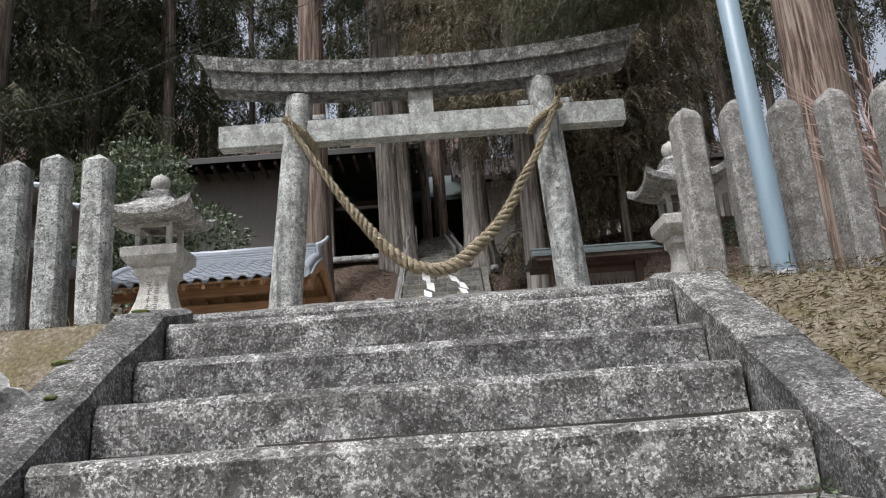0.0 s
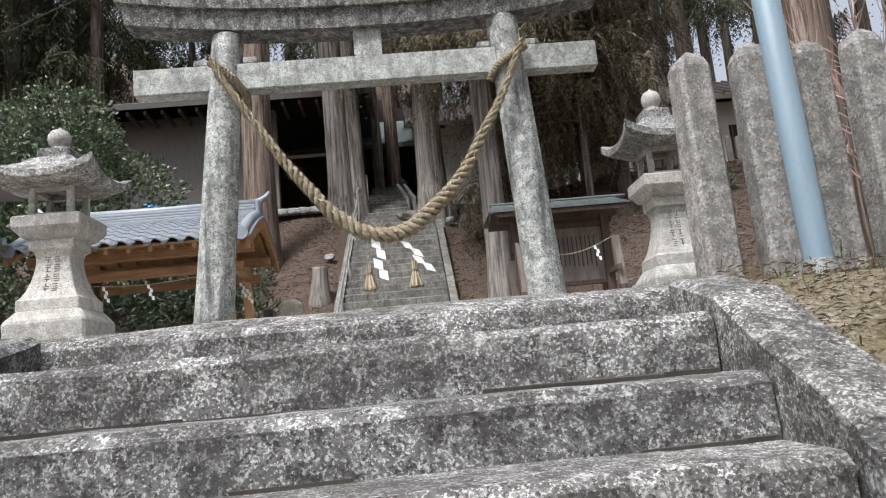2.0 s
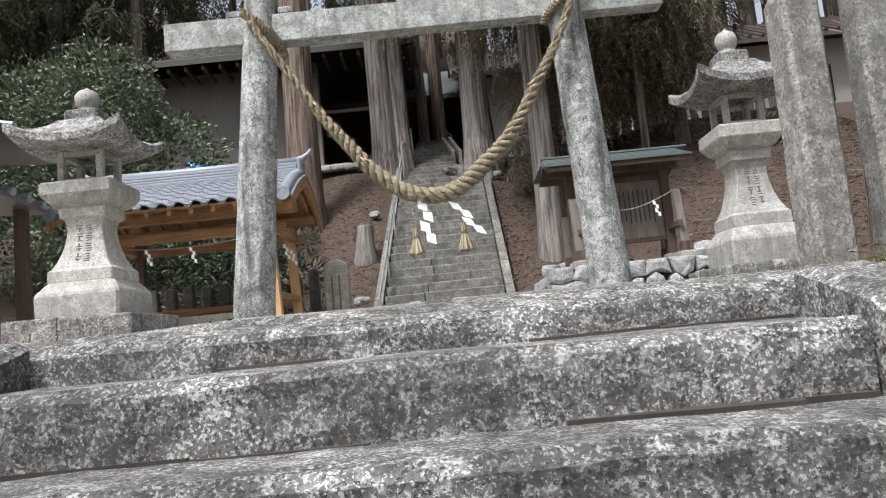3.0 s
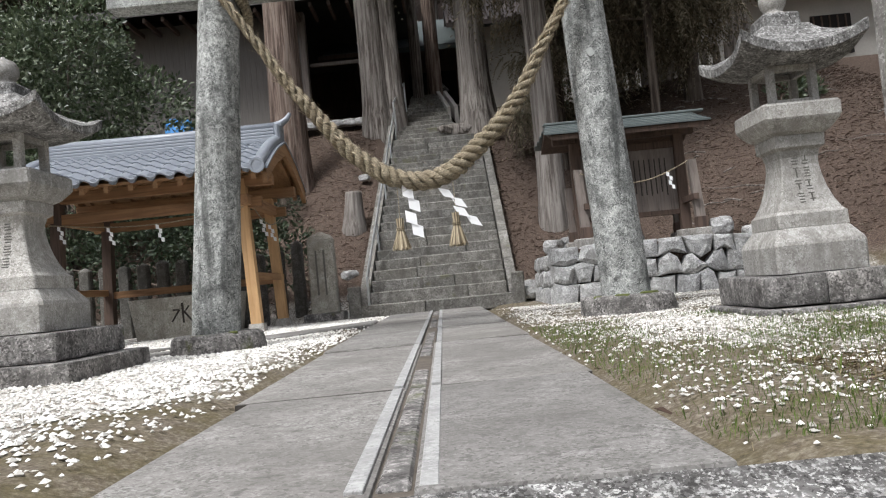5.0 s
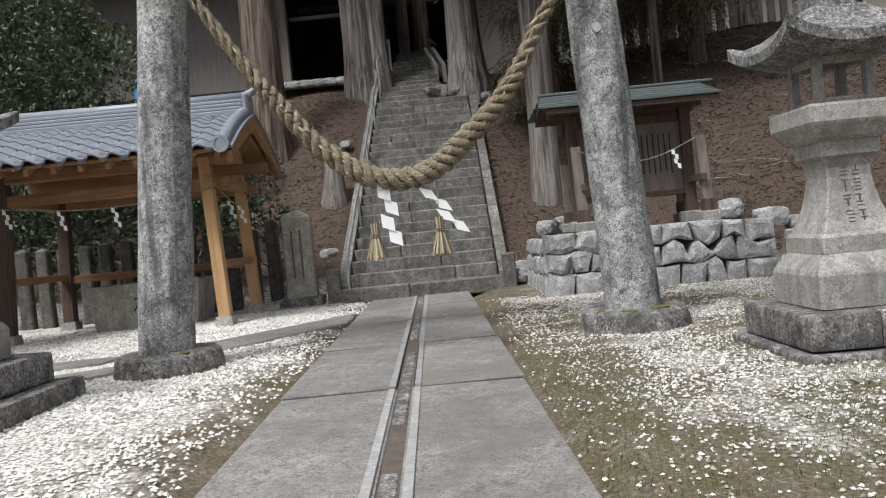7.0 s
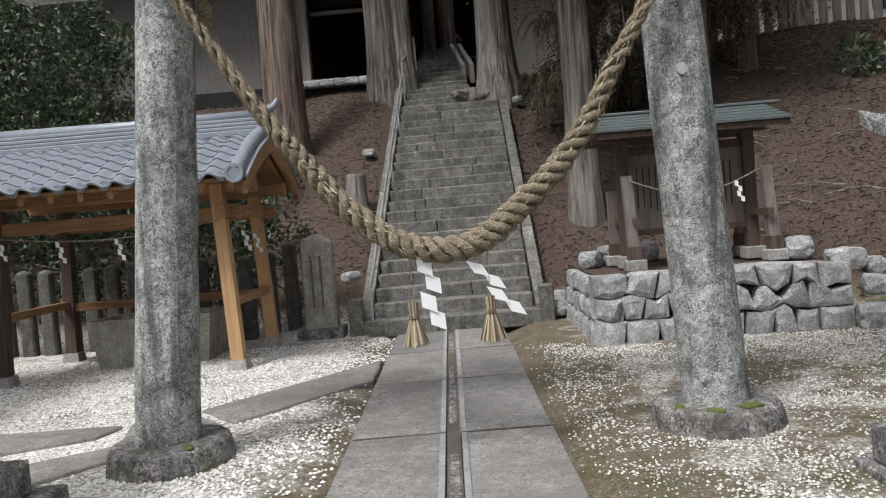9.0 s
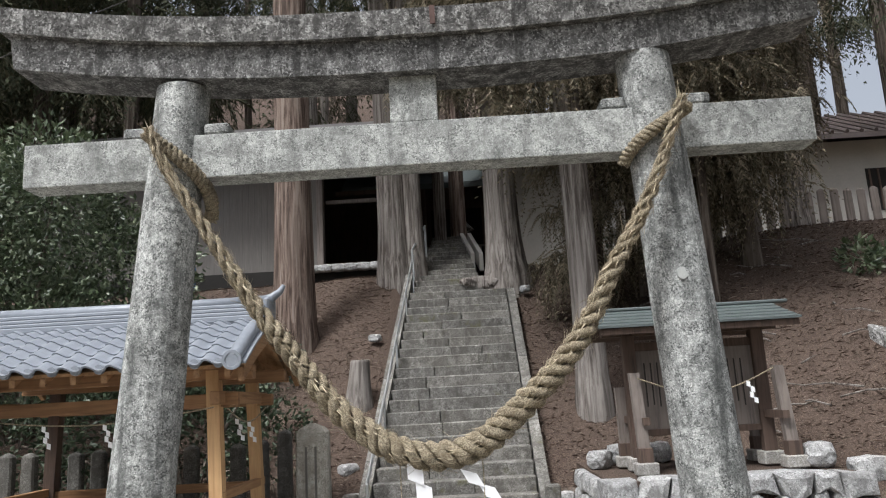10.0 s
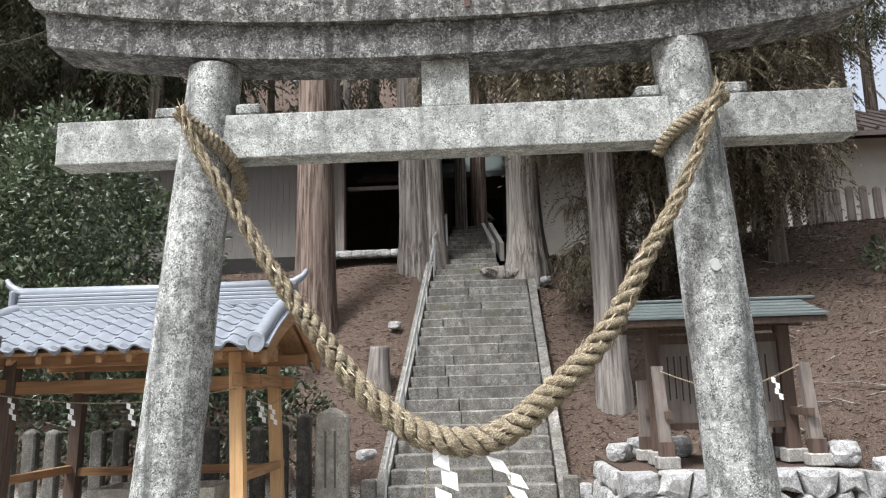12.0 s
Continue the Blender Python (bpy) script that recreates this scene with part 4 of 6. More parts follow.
            loft(bm, [[(min(x, xo), y, z - 0.01) for y, z in prof] + [(min(x, xo), y, z + 0.012) for y, z in reversed(prof)], [(max(x, xo), y, z - 0.02) for y, z in prof] + [(max(x, xo), y, z + 0.002) for y, z in reversed(prof)]])
            bmesh.ops.recalc_face_normals(bm, faces=bm.faces)
            part("verge_tile", bm, M_TILE, ob)
    for k, (w, za, zb) in enumerate(((0.26, 2.25, 2.31), (0.22, 2.313, 2.35), (0.20, 2.353, 2.39), (0.18, 2.393, 2.43))):
        part("ridge_course", boxm(xl + 0.1, xr - 0.1, RY - w / 2, RY + w / 2, za, zb, 0.008), M_TILE, ob)
    part("ridge_roll", tube(bmesh.new(), [(xl + 0.02, RY, 2.455), (0, RY, 2.445), (xr - 0.02, RY, 2.455)], 0.06, 10), M_TILE, ob, smooth=True)
    for s_, x in ((-1, xl + 0.06), (1, xr - 0.06)):
        part("ridge_horn", tube(bmesh.new(), [(x - s_ * 0.1, RY, 2.455), (x + s_ * 0.03, RY, 2.49), (x + s_ * 0.11, RY, 2.545), (x + s_ * 0.15, RY, 2.61)], [0.05, 0.045, 0.035, 0.02], 8), M_TILE, ob, smooth=True)
        part("ridge_end", boxm(x - 0.03, x + 0.03, RY - 0.15, RY + 0.15, 2.22, 2.475, 0.02), M_TILE, ob)
    return ob


pavilion()

basin = thing("water_basin", -3.08, 11.32, 0, "carved granite water basin with incised characters", "basin")
bm = bmesh.new()
loft(bm, [square(1.12, 0.60, -0.02), square(1.26, 0.66, 0.50), square(1.12, 0.52, 0.50), square(1.06, 0.48, 0.34)], cap=True)
part("trough", bm, M_STELE, basin)
# the two broad characters cut in its front: strokes
for x0, z0, x1, z1, w in ((0.02, 0.42, 0.02, 0.18, 0.030), (-0.10, 0.34, -0.02, 0.34, 0.022), (-0.02, 0.34, -0.12, 0.20, 0.024), (0.03, 0.32, 0.12, 0.20, 0.026), (0.10, 0.38, 0.05, 0.32, 0.02),
                          (0.26, 0.42, 0.26, 0.22, 0.024), (0.26, 0.41, 0.36, 0.41, 0.022), (0.36, 0.41, 0.36, 0.22, 0.024), (0.26, 0.23, 0.36, 0.23, 0.022), (0.41, 0.40, 0.41, 0.18, 0.024), (0.41, 0.32, 0.50, 0.20, 0.024), (0.44, 0.40, 0.50, 0.36, 0.02)):
    bm = bmesh.new()
    d = Vector((x1 - x0, 0, z1 - z0)).normalized()
    n = Vector((-d.z, 0, d.x)) * w / 2
    yf = lambda z: -0.30 - 0.03 * (z + 0.02) / 0.52 - 0.004
    pts = [Vector((x0, 0, z0)) + n, Vector((x1, 0, z1)) + n * 0.7, Vector((x1, 0, z1)) - n * 0.7, Vector((x0, 0, z0)) - n]
    loft(bm, [[(p.x, yf(p.z), p.z) for p in pts], [(p.x, yf(p.z) + 0.02, p.z) for p in pts]])
    bmesh.ops.recalc_face_normals(bm, faces=bm.faces)
    part("carved_stroke", bm, M_INK, basin)


# thin rope with streamers under the pavilion's eave
def thin_rope(pts, streamers, name="streamer_cord"):
    a, b = Vector(pts[0]), Vector(pts[1])
    ob = thing(name, a.x, a.y, a.z, "thin straw cord with white paper streamers tied to the posts", "cord")
    line = [(b - a) * (i / 16) + Vector((0, 0, -pts[2] * math.sin(math.pi * i / 16))) for i in range(17)]
    part("cord", tube(bmesh.new(), line, 0.007, 6), M_ROPE, ob)
    for u in streamers:
        p = line[int(u * 16)]
        for k, (h, w, s_) in enumerate(((0.20, 0.035, 0.04),)):
            bm = bmesh.new()
            for i in range(4):
                zt, zb = -h * i / 4, -h * (i + 1) / 4 - 0.012
                sx = s_ * i / 4 + (0.012 if i % 2 else -0.012)
                loft(bm, [[(p.x + sx - w / 2, p.y - 0.01 + yy, p.z + zt), (p.x + sx + w / 2, p.y - 0.01 + yy, p.z + zt - 0.012), (p.x + sx + w / 2, p.y - 0.01 + yy, p.z + zb), (p.x + sx - w / 2, p.y - 0.01 + yy, p.z + zb + 0.012)] for yy in (0.0, 0.002)])
            part("paper_streamer", bm, M_PAPER, ob, "white folded paper")


thin_rope(((-4.28, 10.37, 1.42), (-2.06, 10.37, 1.42), 0.10), (0.12, 0.32, 0.62))
thin_rope(((-1.96, 10.45, 1.40), (-1.96, 11.75, 1.40), 0.13), (0.3, 0.6))


# ---- standing stone ----
def slab_post(w, d, h, mat, peak=0.06, worn=0.008, seed=0, sharp=False):
    bm = bmesh.new()
    rings = []
    for k in range(9):
        u = k / 8
        s = 1.0 - 0.05 * u
        e = worn * noise.noise(Vector((seed * 3.1, u * 4, 0)))
        c = 0.02
        ww, dd = w * s / 2 + e, d * s / 2
        rings.append([(-ww + c, -dd, h * u), (ww - c, -dd, h * u), (ww, -dd + c, h * u), (ww, dd - c, h * u), (ww - c, dd, h * u), (-ww + c, dd, h * u), (-ww, dd - c, h * u), (-ww, -dd + c, h * u)])
    if sharp:
        rings.append([(p[0] * 0.07, p[1] * 0.07, h + peak) for p in rings[-1]])
    else:
        rings.append([(p[0] * 0.78, p[1] * 0.82, h + peak * 0.5) for p in rings[-1]])
        rings.append([(p[0] * 0.15, p[1] * 0.25, h + peak) for p in rings[-2]])
    loft(bm, rings)
    return bm


stele = thing("stone_stele", -1.53, 12.12, 0, "upright rounded granite stele with worn inscription", "stele")
part("stone", slab_post(0.37, 0.20, 1.10, M_BASE, 0.10, 0.01, 2), M_STELE, stele)
bm = boxm(-0.27, 0.27, -0.2, 0.2, -0.05, 0.11, 0.025, 2, 0.01)
part("base", bm, M_BASE, stele)
for xk in (-0.06, 0.045):
    part("carved_line", boxm(xk - 0.012, xk + 0.012, -0.104, -0.09, 0.35, 0.95), M_CUT, stele)

# fence of stone slabs behind the pavilion
for k in range(16):
    x = -1.92 - 0.27 * k
    h = 0.98 + 0.05 * random.random()
    f = thing("fence_post", x, 12.42 + 0.02 * random.random(), hill(x, 12.4) - 0.02, "upright grey granite fence post behind the pavilion", "fence post", "fence behind the pavilion", rz=random.uniform(-4, 4))
    part("shaft", slab_post(0.165, 0.13, h, M_POST, 0.05, 0.005, k), M_FENCE, f)


# ---- stone fences beside the steps ----
def fence_post(x, y, z, w, h, tilt, label, group, seed, sharp=False):
    f = thing("fence_post", x, y, z, label, "fence post", group, rz=tilt)
    part("shaft", slab_post(w, w, h, M_POST, 0.05 if sharp else 0.085, 0.006, seed, sharp), M_TORII if sharp else M_POST, f)


for k, (x, y, h) in enumerate(((1.60, 4.10, 1.07), (1.88, 4.05, 1.08), (2.20, 4.12, 1.10), (2.52, 4.16, 1.16), (2.86, 4.15, 1.18), (3.18, 4.15, 1.15), (3.5, 4.17, 1.15))):
    fence_post(x, y, -0.02, 0.17, h + 0.08, random.uniform(-5, 5), "speckled granite fence post with pointed head on the bank", "fence right of the gate", k)
for k, x in enumerate((-1.74, -1.97, -2.19, -2.42, -2.65, -2.88)):
    fence_post(x, 3.8, -0.05, 0.145, 1.06 + 0.02 * (k % 2), random.uniform(-3, 3), "pale square granite fence post with pointed head", "fence left of the gate", k + 9, True)
part_ledge = tagged(new("fence_ledge"), "low granite ledge under the fence posts", "ledge", kind="structure")
part("ledge_stone", boxm(-3.2, -1.55, 3.62, 4.0, -0.4, -0.03, 0.02, 2, 0.01), M_BASE, part_ledge)

pole = thing("blue_pole", 1.80, 3.62, -0.03, "leaning pale blue painted steel pole", "pole")
bm = bmesh.new()
tube(bm, [(0, 0, -0.1), (0.001, 0.0, 0.12), (-0.08, 0.05, 4.6)], [0.057, 0.057, 0.055], 18)
part("shaft", bm, M_BLUE, pole, smooth=True)
bm = bmesh.new()
tube(bm, [(0, 0, -0.1), (0.001, 0, 0.13)], 0.064, 18)
part("sleeve", bm, M_STEEL, pole, "galvanised ground sleeve")


# ---- notice board on its stone platform ----
platform = tagged(new("stone_platform"), "rubble-faced stone platform with gravel top", "platform", kind="structure")


def rubble(name, w, h, d, seed):
    rnd = random.Random(seed)
    bm = bmesh.new()
    bmesh.ops.create_icosphere(bm, subdivisions=3, radius=0.5)
    for v in bm.verts:
        q = v.co.copy()
        m_ = max(abs(q.x), abs(q.y), abs(q.z))
        q = q * (0.42 / m_) * 0.72 + q * 0.30
        q += 0.06 * Vector((noise.noise(v.co * 3 + Vector((seed, 0, 0))), noise.noise(v.co * 3 + Vector((0, seed, 0))), noise.noise(v.co * 3 + Vector((0, 0, seed))))) + 0.025 * v.co.normalized() * noise.noise(v.co * 9 + Vector((seed, seed, 0)))
        v.co = Vector((q.x * w * 1.12, q.y * d, q.z * h * 1.12))
    return bm


_sd = 0


def course_z(r, x):
    """Wavy bed joint number r of the rubble wall."""
    if r == 0:
        return -0.06
    top = 0.62 - 0.05 * smoothstep(3.0, 3.7, x)
    if r == 3:
        return top + 0.012 * noise.noise(Vector((x * 3, 9, 0)))
    return top * r / 3 + 0.10 * noise.noise(Vector((x * 5.2, r * 5.0, 1)))


def rubble_face(a0, a1, to_world, depth, seed):
    """Close-fitting rough blocks along a wall from a0 to a1."""
    rnd = random.Random(seed)
    for r in range(3):
        a = a0
        while a < a1 - 0.12:
            w = rnd.uniform(0.22, 0.36) if r == 2 else rnd.uniform(0.19, 0.31)
            b_ = min(a + w, a1)
            if a1 - b_ < 0.14:
                b_ = a1
            tilt = [rnd.uniform(-0.05, 0.05) if 0.2 < e - a0 and a1 - e > 0.2 else 0.0 for e in (a, b_)]
            m_ = (a + b_) / 2
            poly = [(a + 0.006 - tilt[0], course_z(r, a) + 0.006), (m_, course_z(r, m_) + 0.006 - 0.02 * rnd.random()), (b_ - 0.006 - tilt[1], course_z(r, b_) + 0.006),
                    (b_ - 0.006 + tilt[1], course_z(r + 1, b_) - 0.006), (m_, course_z(r + 1, m_) - 0.006), (a + 0.006 + tilt[0], course_z(r + 1, a) - 0.006)]
            cx, cz = sum(p[0] for p in poly) / 6, sum(p[1] for p in poly) / 6
            bm = bmesh.new()
            rings = []
            for s, d in ((0.98, depth), (1.0, 0.035), (0.965, 0.012), (0.90, -0.004), (0.5, -0.022)):
                rings.append([to_world(cx + (p[0] - cx) * s, d + rnd.uniform(-0.008, 0.008), cz + (p[1] - cz) * s) for p in poly])
            loft(bm, rings)
            bmesh.ops.recalc_face_normals(bm, faces=bm.faces)
            part("stone", bm, M_WALL, platform)
            a = b_


rubble_face(1.30, 3.62, lambda a, d, z: (a, 10.20 + d + 0.06 * max(0, z), z), 0.28, 5)
rubble_face(10.24, 12.1, lambda a, d, z: (1.30 + d + 0.08 * max(0, z), a, z), 0.24, 6)
part("fill", boxm(1.42, 3.5, 10.34, 12.6, -0.1, 0.585), M_GROUND, platform)
for x, y, z, w in ((3.38, 10.75, 0.70, 0.36), (3.72, 10.55, 0.58, 0.34), (3.85, 10.3, 0.35, 0.3), (3.75, 10.15, 0.08, 0.4), (4.1, 10.25, 0.12, 0.36), (1.55, 11.7, 0.68, 0.3), (1.85, 12.0, 0.70, 0.34), (2.25, 12.05, 0.70, 0.34), (2.65, 12.1, 0.72, 0.3), (4.0, 10.6, 0.5, 0.26)):
    _sd += 1
    b = thing("boulder", x, y, z, "rough pale granite boulder lying at the platform edge", "boulder", "loose boulders", rz=random.uniform(0, 90))
    part("rock", rubble("rock", w, w * 0.62, w * 0.8, _sd), M_WALL, b)


def notice_board():
    ob = thing("notice_board", 2.58, 11.15, 0.64, "roofed dark timber notice board with faded lettering", "notice board")
    for x in (-0.745, 0.52):
        part("post", boxm(x - 0.06, x + 0.06, -0.05, 0.07, 0.0, 1.26, 0.006), M_WOODD, ob)
        part("post_base", boxm(x - 0.10, x + 0.10, -0.10, 0.10, -0.04, 0.085, 0.01), M_LANT, ob, "pale granite pad")
        for yy, top in ((-0.42, 0.88), (0.44, 0.76)):
            bm = bmesh.new()
            xo = x + (-0.03 if x < 0 else 0.05)
            loft(bm, [square(0.105, 0.085, 0.08, xo, yy), square(0.095, 0.08, top, xo - (0.03 if x > 0 else 0.02), yy + (0.05 if yy < 0 else -0.05))])
            part("stay_post", bm, M_WOODG, ob, "leaning grey stay post")
            part("stay_shoe", boxm(xo - 0.065, xo + 0.065, yy - 0.06, yy + 0.06, 0.06, 0.20, 0.005), M_WOODD, ob)
            part("stay_base", boxm(xo - 0.10, xo + 0.10, yy - 0.09, yy + 0.09, -0.04, 0.07, 0.01), M_LANT, ob, "pale granite pad")
        part("stay_rail", boxm(x - 0.03, x + 0.03, -0.5, 0.5, 0.40, 0.47), M_WOODD, ob)
    board = part("board", boxm(-0.685, 0.46, 0.0, 0.03, 0.34, 1.10, 0.003), M_WOODG, ob, "faded lettered board")
    part("frame_bottom", boxm(-0.685, 0.46, -0.02, 0.05, 0.28, 0.34, 0.004), M_WOODD, ob)
    part("frame_top", boxm(-0.685, 0.46, -0.02, 0.05, 1.10, 1.18, 0.004), M_WOODD, ob)
    for k in range(16):
        x = -0.61 + 0.063 * k
        part("text_column", boxm(x, x + 0.014, -0.003, 0.002, 0.52 + 0.06 * random.random(), 0.98), M_INK, board)
    # sheet-metal roof in overlapping courses
    for sgn in (-1, 1):
        for k in range(5):
            u0, u1 = k / 5, (k + 1.08) / 5
            ya, yb = sgn * 0.52 * u0, sgn * 0.52 * u1
            za, zb = 1.51 - 0.20 * u0 ** 0.9, 1.51 - 0.20 * u1 ** 0.9
            bm = bmesh.new()
            xl, xr = -1.08 - 0.02 * k, 0.72 + 0.014 * k
            loft(bm, [[(xl, ya, za + 0.004), (xl, yb, zb + 0.016), (xl, yb, zb - 0.006), (xl, ya, za - 0.012)], [(xr, ya, za + 0.004), (xr, yb, zb + 0.016), (xr, yb, zb - 0.006), (xr, ya, za - 0.012)]])
            bmesh.ops.recalc_face_normals(bm, faces=bm.faces)
            part("roof_sheet", bm, M_COPPER, ob, "green-grey metal sheet")
        bm = bmesh.new()
        loft(bm, [[(x, 0, 1.48), (x, sgn * 0.5, 1.295), (x, sgn * 0.5, 1.24), (x, 0, 1.41)] for x in (-1.08, 0.76)])
        bmesh.ops.recalc_face_normals(bm, faces=bm.faces)
        part("roof_board", bm, M_WOODD, ob)
    part("ridge_cap", boxm(-1.09, 0.87, -0.055, 0.055, 1.50, 1.535, 0.01), M_COPPER, ob)
    part("roof_beam", boxm(-1.0, 0.72, -0.04, 0.06, 1.25, 1.35), M_WOODD, ob)
    return ob


notice_board()
thin_rope(((1.80, 10.71, 1.47), (3.06, 10.71, 1.50), 0.18), (0.86,))


# ---- buildings behind ----
def hall():
    ob = thing("old_hall", -4.56, 19.3, 4.22, "old grey timber hall with dark open doorway", "building")
    part("wall", boxm(-4.6, 1.75, 0, 0.15, 0, 2.75), M_GREYWALL, ob)
    for k in range(46):
        x = -4.55 + 0.137 * k
        part("batten", boxm(x, x + 0.022, -0.006, 0.0, 0.25, 2.7), M_GREYWALL, ob)
    part("door_post", boxm(1.76, 1.90, -0.1, 0.15, 0, 2.75, 0.01), M_WOODG, ob)
    part("door_post", boxm(3.55, 3.70, -0.1, 0.15, 0, 2.75, 0.01), M_WOODG, ob)
    part("side_wall", boxm(-4.6, -4.45, 0.15, 5, 0, 2.75), M_GREYWALL, ob)
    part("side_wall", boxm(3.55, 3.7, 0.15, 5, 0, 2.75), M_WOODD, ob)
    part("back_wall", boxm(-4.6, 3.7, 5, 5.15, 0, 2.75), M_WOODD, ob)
    # floor coloured black for the gloom inside
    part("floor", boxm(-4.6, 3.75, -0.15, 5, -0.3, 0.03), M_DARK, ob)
    part("crossbar", boxm(1.9, 3.55, 0.3, 0.38, 1.55, 1.63), M_WOODG, ob)
    part("crossbar", boxm(1.9, 3.55, 1.6, 1.7, 2.1, 2.2), M_WOODD, ob)
    bm = bmesh.new()
    loft(bm, [[(x, -1.1, 2.62), (x, 2.5, 4.1), (x, 6.2, 2.62), (x, 6.2, 2.75), (x, 2.5, 4.28), (x, -1.1, 2.76)] for x in (-5.3, 4.3)])
    bmesh.ops.recalc_face_normals(bm, faces=bm.faces)
    part("roof", bm, M_ROOFD, ob, "dark low-pitched roof")
    for k in range(24):
        x = -5.2 + 0.41 * k
        part("rafter", boxm(x, x + 0.06, -1.0, 0.0, 2.50, 2.60), M_WOODD, ob)
    for k in range(8):
        s = part("footing_stone", rubble("s", 0.3, 0.16, 0.25, 300 + k), M_WALL, ob)
        place(s, 1.7 + 0.27 * k, -0.3, 0.0)
    return ob


hall()


def plaster_house(x, y, z, w, h, d, label, window=True):
    ob = thing("plaster_house", x, y, z, label, "building")
    part("wall", boxm(-w / 2, w / 2, 0, d, 0, h), M_PLASTER, ob)
    bm = bmesh.new()
    loft(bm, [[(xx, -0.7, h - 0.15), (xx, d / 2, h + 1.2), (xx, d + 0.7, h - 0.15), (xx, d + 0.7, h - 0.03), (xx, d / 2, h + 1.35), (xx, -0.7, h - 0.02)] for xx in (-w / 2 - 0.6, w / 2 + 0.6)])
    bmesh.ops.recalc_face_normals(bm, faces=bm.faces)
    part("roof", bm, M_TILEB, ob, "brown tiled roof")
    n = int(w / 0.28)
    for k in range(n):
        xx = -w / 2 - 0.5 + (w + 1.0) * k / n
        part("roof_roll", tube(bmesh.new(), [(xx, -0.72, h - 0.0), (xx, d / 2, h + 1.37)], 0.05, 6), M_TILEB, ob)
    if window:
        # black panel on the wall in place of an unlit window opening
        wn = part("window", boxm(-0.5, 0.5, -0.03, 0.02, 0.9, 1.9), M_DARK, ob, "dark slatted window")
        for k in range(5):
            part("slat", boxm(-0.45 + 0.2 * k, -0.41 + 0.2 * k, -0.05, -0.031, 0.92, 1.88), M_WOODD, wn)
    return ob


plaster_house(10.2, 20.6, 4.2, 6.5, 2.6, 4, "pale plastered house with brown tiled roof")
plaster_house(3.6, 22.5, 4.3, 4.6, 3.0, 3, "pale plastered storehouse behind the cedars", False)


def shrine():
    ob = thing("shrine_hall", 0.2, 24.0, 4.9, "dark timber shrine hall with grey metal gable", "building")
    part("wall", boxm(-2.2, 2.2, 0, 3, 0, 2.4), M_WOODD, ob)
    # black panel on the solid wall, painted in for the unlit opening
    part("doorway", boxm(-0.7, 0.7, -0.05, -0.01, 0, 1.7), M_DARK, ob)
    bm = bmesh.new()
    loft(bm, [[(x, -1.2, 2.0), (x, 1.5, 3.6), (x, 4.2, 2.0), (x, 4.2, 2.15), (x, 1.5, 3.8), (x, -1.2, 2.15)] for x in (-3.0, 3.0)])
    bmesh.ops.recalc_face_normals(bm, faces=bm.faces)
    part("roof", bm, M_COPPER, ob, "grey-green metal roof")
    for x in (-0.9, 0.9):
        part("porch_post", boxm(x - 0.09, x + 0.09, -0.9, -0.72, 0, 2.1), M_WOODD, ob)
    part("rail", boxm(-1.6, 1.6, -0.98, -0.94, 0.42, 0.47), M_WOODG, ob)
    for k in range(17):
        part("baluster", boxm(-1.58 + 0.195 * k, -1.53 + 0.195 * k, -0.98, -0.94, 0, 0.42), M_WOODG, ob)
    return ob


shrine()

# pale picket fence on the bank
for k in range(20):
    x = 3.9 + 0.27 * k
    y = 17.9 + 0.02 * k
    f = thing("picket", x, y, hill(x, y) - 0.08, "weathered pale fence picket with rounded head", "picket", "picket fence on the bank")
    part("shaft", slab_post(0.17, 0.06, 0.72 + 0.04 * random.random(), M_POST, 0.06, 0.004, k + 40), M_WOODG, f)


# building at the left edge
def side_building():
    ob = thing("side_hall", -6.3, 9.3, 0, "wooden side hall with brown tiled eaves", "building")
    part("wall", boxm(-2.0, 1.2, -1.2, 0.3, 0, 2.3), M_WOODD, ob)
    for zz, rr in ((2.55, 1.95), (1.95, 1.75)):
        bm = bmesh.new()
        loft(bm, [[(-2.6, y, zz + 0.9 - 0.5 * abs(y + 0.6) - dz), (rr, y, zz - 0.0 - 0.08 * abs(y + .6) - dz), (rr, y, zz - 0.06 - 0.08 * abs(y + .6) - dz), (-2.6, y, zz + 0.78 - 0.5 * abs(y + 0.6) - dz)] for y, dz in ((-1.8, 0.0), (-0.6, 0), (0.6, 0.0))])
        bmesh.ops.recalc_face_normals(bm, faces=bm.faces)
        part("roof", bm, M_TILEB, ob)
        for k in range(8):
            y = -1.7 + 0.31 * k
            bm = bmesh.new()
            tube(bm, [(rr - 0.9, y, zz + 0.22 - 0.16 * abs(y + .6)), (rr + 0.03, y, zz + 0.02 - 0.08 * abs(y + .6))], 0.05, 8)
            part("roof_roll", bm, M_TILE, ob)
    for y in (-1.3, 0.3):
        part("post", boxm(1.5, 1.62, y, y + 0.12, 0, 2.0), M_WOODD, ob)
    return ob


side_building()


